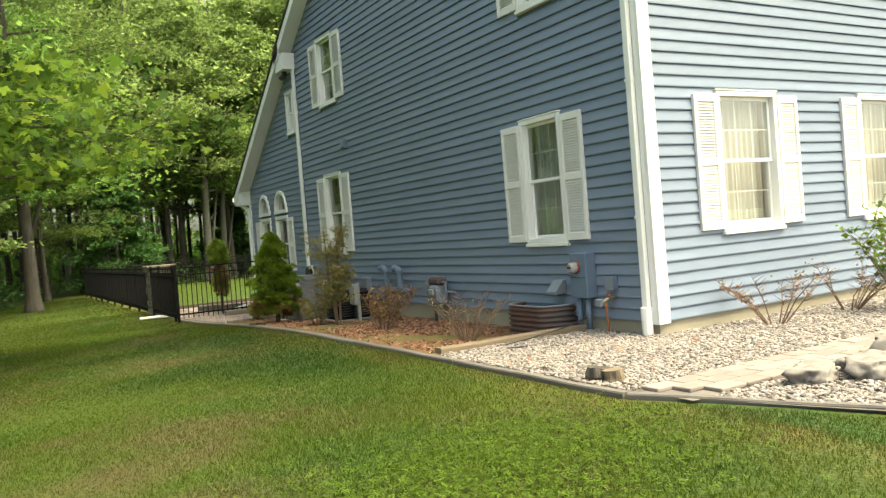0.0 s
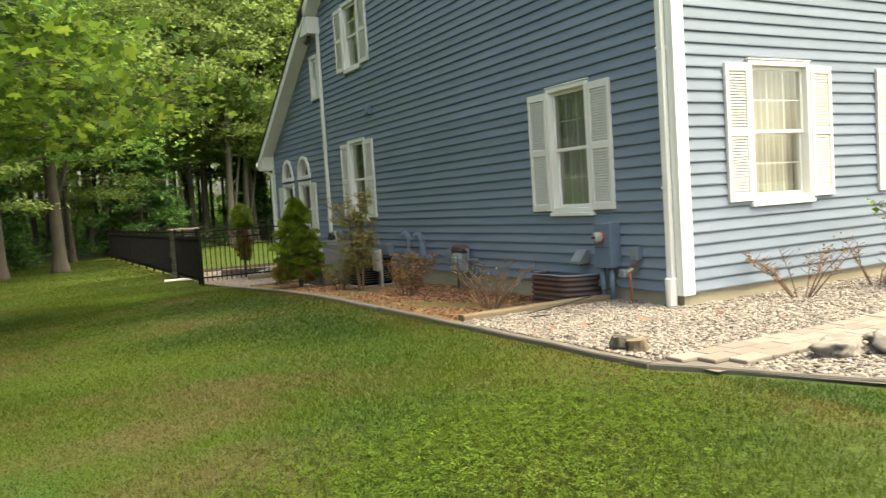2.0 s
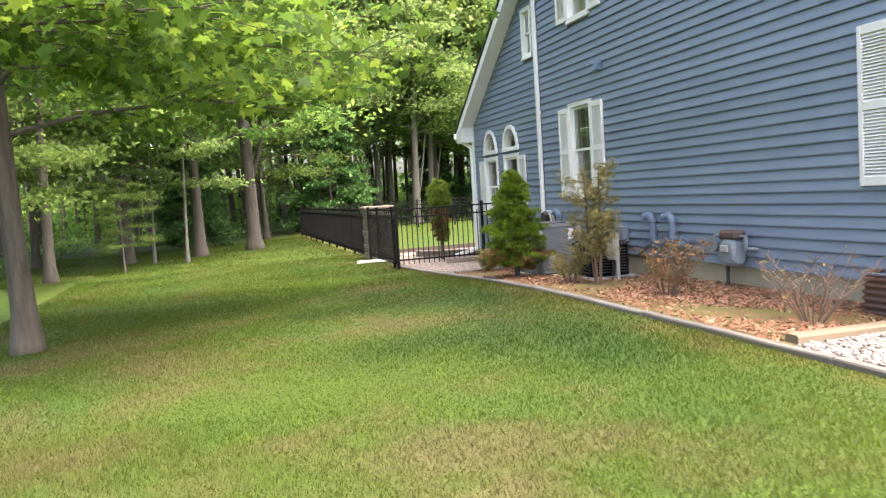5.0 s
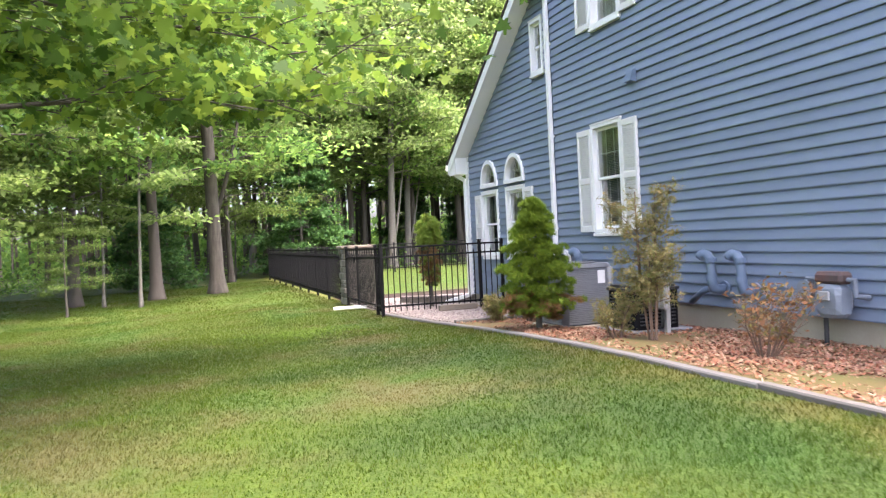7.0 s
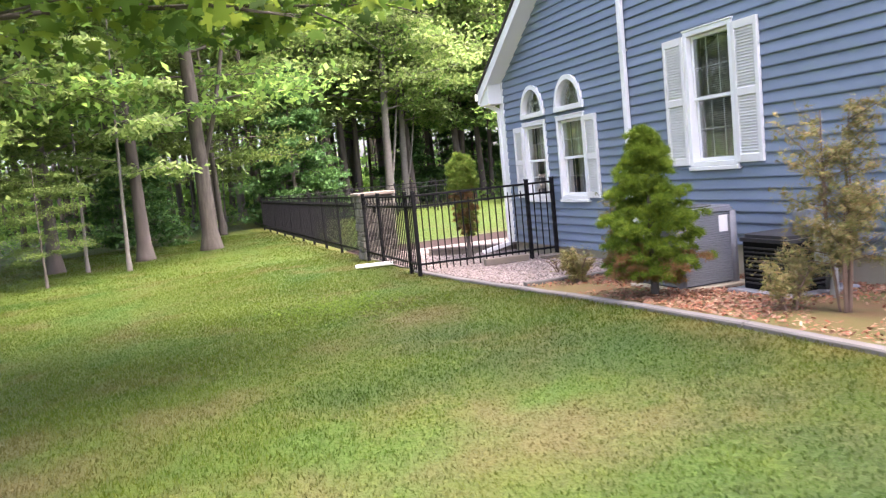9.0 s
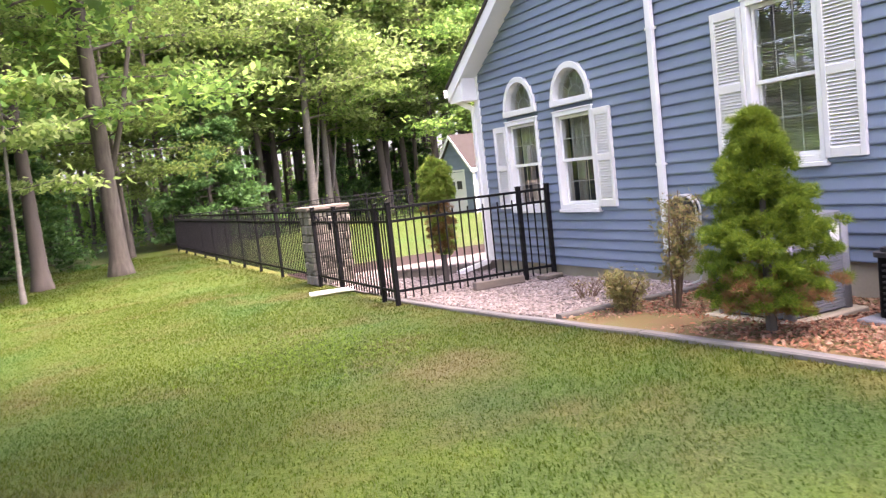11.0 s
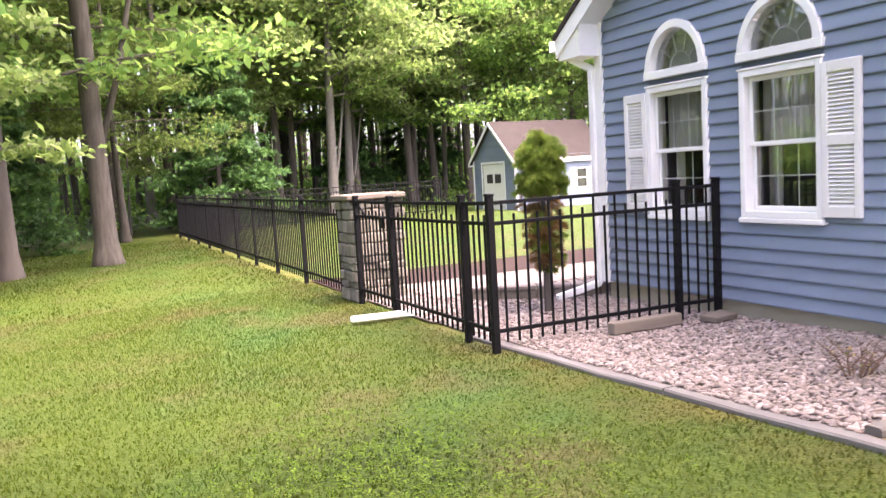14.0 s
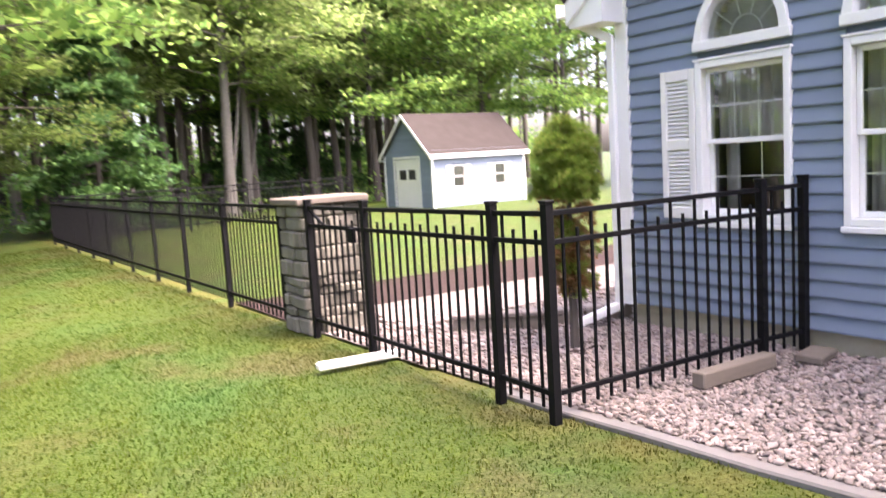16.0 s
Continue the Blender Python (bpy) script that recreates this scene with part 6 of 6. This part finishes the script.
u2 = thing("pool_heater", "low black outdoor unit with a flat top on a grey pad", "outdoor unit", (5.70, 13.58, gz(5.7, 13.6)))
part("pad", Shape().cbox(-0.40, 0.40, -0.38, 0.38, 0.0, 0.07, 0.01), AC_METAL, u2, "grey plastic pad")
part("cabinet", Shape().prism(rounded(0.29, 0.05), "z", 0.072, 0.50), BLACK_METAL, u2)
part("lid", Shape().prism(rounded(0.315, 0.07), "z", 0.502, 0.535).prism(rounded(0.28, 0.06), "z", 0.5352, 0.565), DARK_METAL, u2)
for k in range(9):
    part("louvre", Shape().box(-0.302, -0.291, -0.23, 0.23, 0.12 + k * 0.04, 0.135 + k * 0.04), DARK_METAL, u2)
    part("louvre", Shape().box(-0.23, 0.23, -0.302, -0.291, 0.12 + k * 0.04, 0.135 + k * 0.04), DARK_METAL, u2)
ub = thing("disconnect_box", "dull white electrical disconnect box on a post beside the black unit", "electrical box", (5.68, 13.08, gz(5.7, 13.1)))
part("post", Shape().cbox(-0.025, 0.025, -0.03, 0.03, 0.0, 0.66, 0.004), PUMP, ub)
part("box", Shape().cbox(-0.09, -0.026, -0.11, 0.11, 0.30, 0.64, 0.012), PUMP, ub)
part("cover", Shape().cbox(-0.105, -0.0905, -0.10, 0.10, 0.32, 0.62, 0.005), PUMP, ub)
part("conduit", Shape().tube([(-0.05, 0.0, 0.30), (-0.05, 0.02, 0.10), (0.02, 0.18, 0.08)], 0.018, 8), DARK_METAL, ub, smooth=True)


# ---- front: stump, boulders, path ----
def rock(x, y, sx, sy, sz, turn, seed, label):
    b = bmesh.new()
    bmesh.ops.create_icosphere(b, subdivisions=4, radius=1)
    for p in b.verts:
        v = p.co.copy()
        k = 1 + 0.42 * noise.noise(v * 1.4 + Vector((seed * 3.3, 0, 0))) - 0.30 * abs(noise.noise(v * 2.4 + Vector((0, seed * 2.1, 0)))) + 0.12 * noise.noise(v * 5.0 + Vector((seed, seed, 0))) - 0.10 * abs(noise.noise(v * 9.0)) + 0.04 * noise.noise(v * 19.0)
        p.co = Vector((v.x * sx * k, v.y * sy * k, min(v.z * k, 0.55 + 0.2 * noise.noise(v * 2.0)) * sz))
    ob = part("boulder", Shape().take(b), BOULDER, smooth=True)
    ob.matrix_basis = pose(x, y, gz(x, y) + 0.02 + sz * 0.45, 0, 0, turn)
    return tagged(ob, label, "boulder", "boulders by the path")


rock(5.34, 4.58, 0.26, 0.15, 0.12, 15, 1, "flattish grey boulder beside the paver path")
rock(5.74, 4.40, 0.30, 0.18, 0.14, 20, 2, "flattish grey boulder beside the paver path")
rock(5.95, 4.56, 0.34, 0.14, 0.10, 10, 3, "long dark boulder beside the paver path")
rock(6.35, 4.48, 0.30, 0.20, 0.20, -20, 4, "rugged grey boulder beside the paver path")
rock(6.9, 4.42, 0.32, 0.22, 0.22, 40, 5, "rugged grey boulder beside the paver path")
rock(7.6, 4.50, 0.30, 0.22, 0.20, 0, 6, "rugged grey boulder beside the paver path")
st = thing("tree_stump", "small split wooden stump at the bed's edge", "stump", (4.46, 5.76, gz(4.4, 5.8)))
for k, (dx, dy, h, rr) in enumerate(((0.0, 0.05, 0.125, 0.10), (0.02, -0.09, 0.115, 0.085), (0.07, -0.01, 0.10, 0.09))):
    b = bmesh.new()
    bmesh.ops.create_cone(b, cap_ends=True, cap_tris=False, segments=12, radius1=rr * 1.1, radius2=rr * 0.92, depth=h + 0.06)
    bmesh.ops.subdivide_edges(b, edges=b.edges[:], cuts=2, use_grid_fill=True)
    for p in b.verts:
        q = 1 + 0.35 * noise.noise(p.co * 13 + Vector((k * 5, 0, 0)))
        p.co = Vector((p.co.x * q + dx, p.co.y * q + dy, (p.co.z + (h - 0.06) / 2) * (1 + 0.25 * noise.noise(p.co * 9 + Vector((0, k * 3, 0))))))
    part("block", Shape().take(b), (BARK, TIMBER_PALE, BARK)[k], st, "split pale wood" if k == 1 else "")

cab = tagged(part("cable", Shape().tube([(6.3, 7.98, 0.55), (5.9, 7.97, 0.47), (5.4, 7.95, 0.42), (5.0, 7.9, 0.40), (4.9, 7.7, 0.40), (5.2, 7.6, 0.40)], 0.008, 6), DARK_METAL), "thin black cable lying along the timber", "cable")


# ---- yard behind the fence ----
PV = Shape().cbox(-0.098, 0.098, -0.098, 0.098, 0, 0.05, 0.008).mesh("paver")
PV.materials.append(PAVER)
yp = tagged(part("patio_bed", Shape().box(4.3, 8.6, 22.1, 23.3, -0.1, 0.075), GRAVEL_BED), "paved strip inside the yard", "pavement", kind="structure")
for i in range(20):
    for j in range(5):
        o = part("paver", PV, None, yp)
        o.matrix_basis = Matrix.Translation((4.9 + i * 0.205 + (0.1 if j % 2 else 0), 22.25 + j * 0.205, 0.068))
arc_pts = [Vector((5.05 + 1.5 * k / 9, 21.80 - 0.75 * math.sin(math.pi / 2 * k / 9), 0)) for k in range(10)]
low_wall = thing("garden_wall", "low curved brown garden wall with a pale cap", "garden wall", (0, 0, 0))
for a, b in zip(arc_pts, arc_pts[1:]):
    m = Matrix.Translation(a) @ pose(0, 0, 0, 0, 0, math.degrees(math.atan2(b.y - a.y, b.x - a.x)))
    L = (b - a).length
    part("block", Shape().cbox(0.004, L - 0.004, -0.06, 0.06, -0.05, 0.20, 0.012, m), SLEEPER, low_wall)
    part("cap", Shape().cbox(0.002, L - 0.002, -0.08, 0.09, 0.201, 0.245, 0.01, m), PAVER, low_wall)
bed = Shape().tube([(5.34, 20.5, 0.03), (5.34, 20.5, 0.09), (5.34, 20.5, 0.10)], [0.30, 0.26, 0.18], 18)
tagged(part("shrub_bed", bed, DARK_MULCH), "raised dark mulch mound round the arborvitae", "ground bed", kind="structure")


# ---- shed ----
def shed():
    X0, X1, Y0, Y1 = SHED
    z0, ze, zr = 0.02, SHED_EAVE, SHED_RIDGE
    ym = (Y0 + Y1) / 2
    ob = thing("garden_shed", "small blue shed with white trim and brown shingle roof", "shed", (X0, Y0, z0))
    o = Vector((X0, Y0, z0))

    def loc(s):
        s.v = [tuple(Vector(p) - o) for p in s.v]
        return s
    sl = (zr - ze) / (ym - Y0)
    wins = [(X0 + (X1 - X0) * a, X0 + (X1 - X0) * a + 0.52, ze - 1.22, ze - 0.46) for a in (0.205, 0.655)]
    fr = Shape()
    for a, b, c, d in fill_rects(X0, X1, z0, ze, wins):
        fr.box(a, b, Y0, Y0 + 0.1, c, d)
    part("wall", loc(fr), SIDING_BACK, ob)
    dw = (Y1 - Y0) * 0.52
    d0 = Y0 + (Y1 - Y0) * 0.26
    gb = Shape()
    for a, b, c, d in fill_rects(Y0 + 0.1, Y1, z0, ze, [(d0, d0 + dw, z0, z0 + 1.75)]):
        gb.box(X0, X0 + 0.1, a, b, c, d)
    gb.prism([(Y0, ze), (Y1, ze), (ym, zr)], "x", X0, X0 + 0.1)
    part("wall", loc(gb), SIDING_BACK, ob)
    part("wall", loc(Shape().box(X0 + 0.1, X1, Y1 - 0.1, Y1, z0, ze)), SIDING_BACK, ob)
    part("wall", loc(Shape().box(X1 - 0.1, X1, Y0 + 0.1, Y1 - 0.1, z0, ze).prism([(Y0, ze), (Y1, ze), (ym, zr)], "x", X1 - 0.1, X1)), SIDING_BACK, ob)
    z = z0 + 0.05
    while z < zr - 0.1:
        t = z + 0.12
        if z < ze:
            cuts, p, runs = [w for w in wins if w[2] < t - 0.02 and w[3] > z + 0.02], X0, []
            for w in cuts:
                runs.append((p, w[0]))
                p = w[1]
            runs.append((p, X1))
            for a, b in runs:
                part("siding_board", loc(Shape().prism([(Y0 - 0.018, z), (Y0 - 0.001, z), (Y0 - 0.001, t), (Y0 - 0.005, t)], "x", a, b)), SIDING, ob)
        a, b = (Y0, Y1) if t < ze else (Y0 + (t - ze) / sl, Y1 - (t - ze) / sl)
        runs = [(a, d0), (d0 + dw, b)] if z < z0 + 1.72 else [(a, b)]
        for a, b in runs:
            if b - a > 0.05:
                part("siding_board", loc(Shape().prism([(X0 - 0.018, z), (X0 - 0.001, z), (X0 - 0.001, t), (X0 - 0.005, t)], "y", a, b)), SIDING, ob)
        z = t
    for sgn, ya in ((-1, Y0), (1, Y1)):
        e = (ya + sgn * 0.16, ze - 0.16 * sl)
        r_ = Shape().prism([e, (ym, zr), (ym, zr + 0.07), (e[0], e[1] + 0.07)], "x", X0 - 0.16, X1 + 0.16)
        part("roof", loc(r_), ROOF, ob, "brown shingle roof slope")
        part("rake_board", loc(Shape().prism([(e[0], e[1] - 0.08), (ym, zr - 0.08), (ym, zr + 0.05), (e[0], e[1] + 0.05)], "x", X0 - 0.19, X0 - 0.161)), WHITE, ob)
        part("fascia", loc(Shape().box(X0 - 0.16, X1 + 0.16, min(e[0], e[0] + sgn * 0.03) - (0.0), max(e[0], e[0] + sgn * 0.03), e[1] - 0.07, e[1] + 0.08)), WHITE, ob)
    for x, y in ((X0, Y0), (X1, Y0), (X0, Y1)):
        part("corner_board", loc(Shape().box(x - 0.03, x + 0.05, y - 0.03, y + 0.05, z0, ze)), WHITE, ob)
    dr = part("door", loc(Shape().box(X0 + 0.02, X0 + 0.06, d0, d0 + dw, z0, z0 + 1.75)), WHITE, ob, "white panelled door with two small lights")
    part("door_frame", loc(Shape().box(X0 - 0.03, X0 + 0.019, d0 - 0.08, d0, z0, z0 + 1.83).box(X0 - 0.03, X0 + 0.019, d0 + dw, d0 + dw + 0.08, z0, z0 + 1.83).box(X0 - 0.03, X0 + 0.019, d0, d0 + dw, z0 + 1.75, z0 + 1.83)), WHITE, ob)
    for k in (0.18, 0.56):
        part("light", loc(Shape().box(X0 + 0.012, X0 + 0.0195, d0 + dw * k, d0 + dw * (k + 0.27), z0 + 1.02, z0 + 1.36)), DARK_METAL, dr, "dark door light")
    for a, b, c, d in wins:
        fr_ = Shape().box(a, a + 0.03, Y0 - 0.03, Y0 + 0.05, c, d).box(b - 0.03, b, Y0 - 0.03, Y0 + 0.05, c, d)
        for p, q in ((c, c + 0.035), (d - 0.035, d), ((c + d) / 2 - 0.015, (c + d) / 2 + 0.015)):
            fr_.box(a + 0.03, b - 0.03, Y0 - 0.028, Y0 + 0.05, p, q)
        w = part("window", loc(fr_), WHITE, ob)
        pn = part("pane", loc(Shape().box(a + 0.03, b - 0.03, Y0 + 0.02, Y0 + 0.026, c + 0.035, d - 0.035)), GLASS, w)
        pn.visible_shadow = False
        for q in (a - 0.27, b + 0.02):
            part("shutter", loc(Shape().cbox(q, q + 0.25, Y0 - 0.045, Y0 - 0.019, c, d, 0.005)), SHUTTER, ob, "white shutter")
    return ob


SHED, SHED_EAVE, SHED_RIDGE = (15.62, 19.6, 38.0, 41.1), 1.92, 3.26
shed()

# ---- paver path ----
path = tagged(ground_sheet("path_bed", np.linspace(4.36, 12.5, 20), np.linspace(4.78, 5.30, 4), 0.026, GRAVEL_BED), "sandy bed of the paver path", "path", kind="structure")
PM = Shape().cbox(-0.126, 0.126, -0.082, 0.082, 0, 0.03, 0.006).mesh("paver")
PM.materials.append(PAVER)
pr = random.Random(9)
for i in range(31):
    for j in range(3):
        x, y = 4.52 + i * 0.258 + (0.13 if j % 2 else 0), 4.87 + j * 0.17
        if x < 4.52 + max(0, 5.2 - y) * 0.44:
            continue
        o = part("paver", PM, None, path)
        o.matrix_basis = pose(x, y, gz(x, y) + 0.024 + pr.uniform(0, 0.006), pr.uniform(-1, 1), pr.uniform(-1, 1), pr.uniform(-1.2, 1.2))

# ---- siding boards ----
siding(wall_side, "x", WALL_X, MAIN_SKIRT, RIDGE_Z - 0.05, FRONT_Y + 0.062, BACK_Y - 0.002, SIDE_WINDOWS, lambda z: max(FRONT_Y + 0.062, rake_main(z)[0]), lambda z: min(BACK_Y - 0.002, rake_main(z)[1]))
siding(wall_wing, "x", WALL_X, WING_SKIRT, WING_EAVE + 0.68 * (WING_Y - BACK_Y) - 0.06, BACK_Y + 0.002, WING_Y - 0.102, WING_WINDOWS + arch_holes, None, lambda z: min(WING_Y - 0.102, wing_high(z)))
siding(wall_front, "y", FRONT_Y, MAIN_SKIRT, EAVE_Z - 0.1, WALL_X + 0.127, HOUSE_X1, FRONT_WINDOWS)
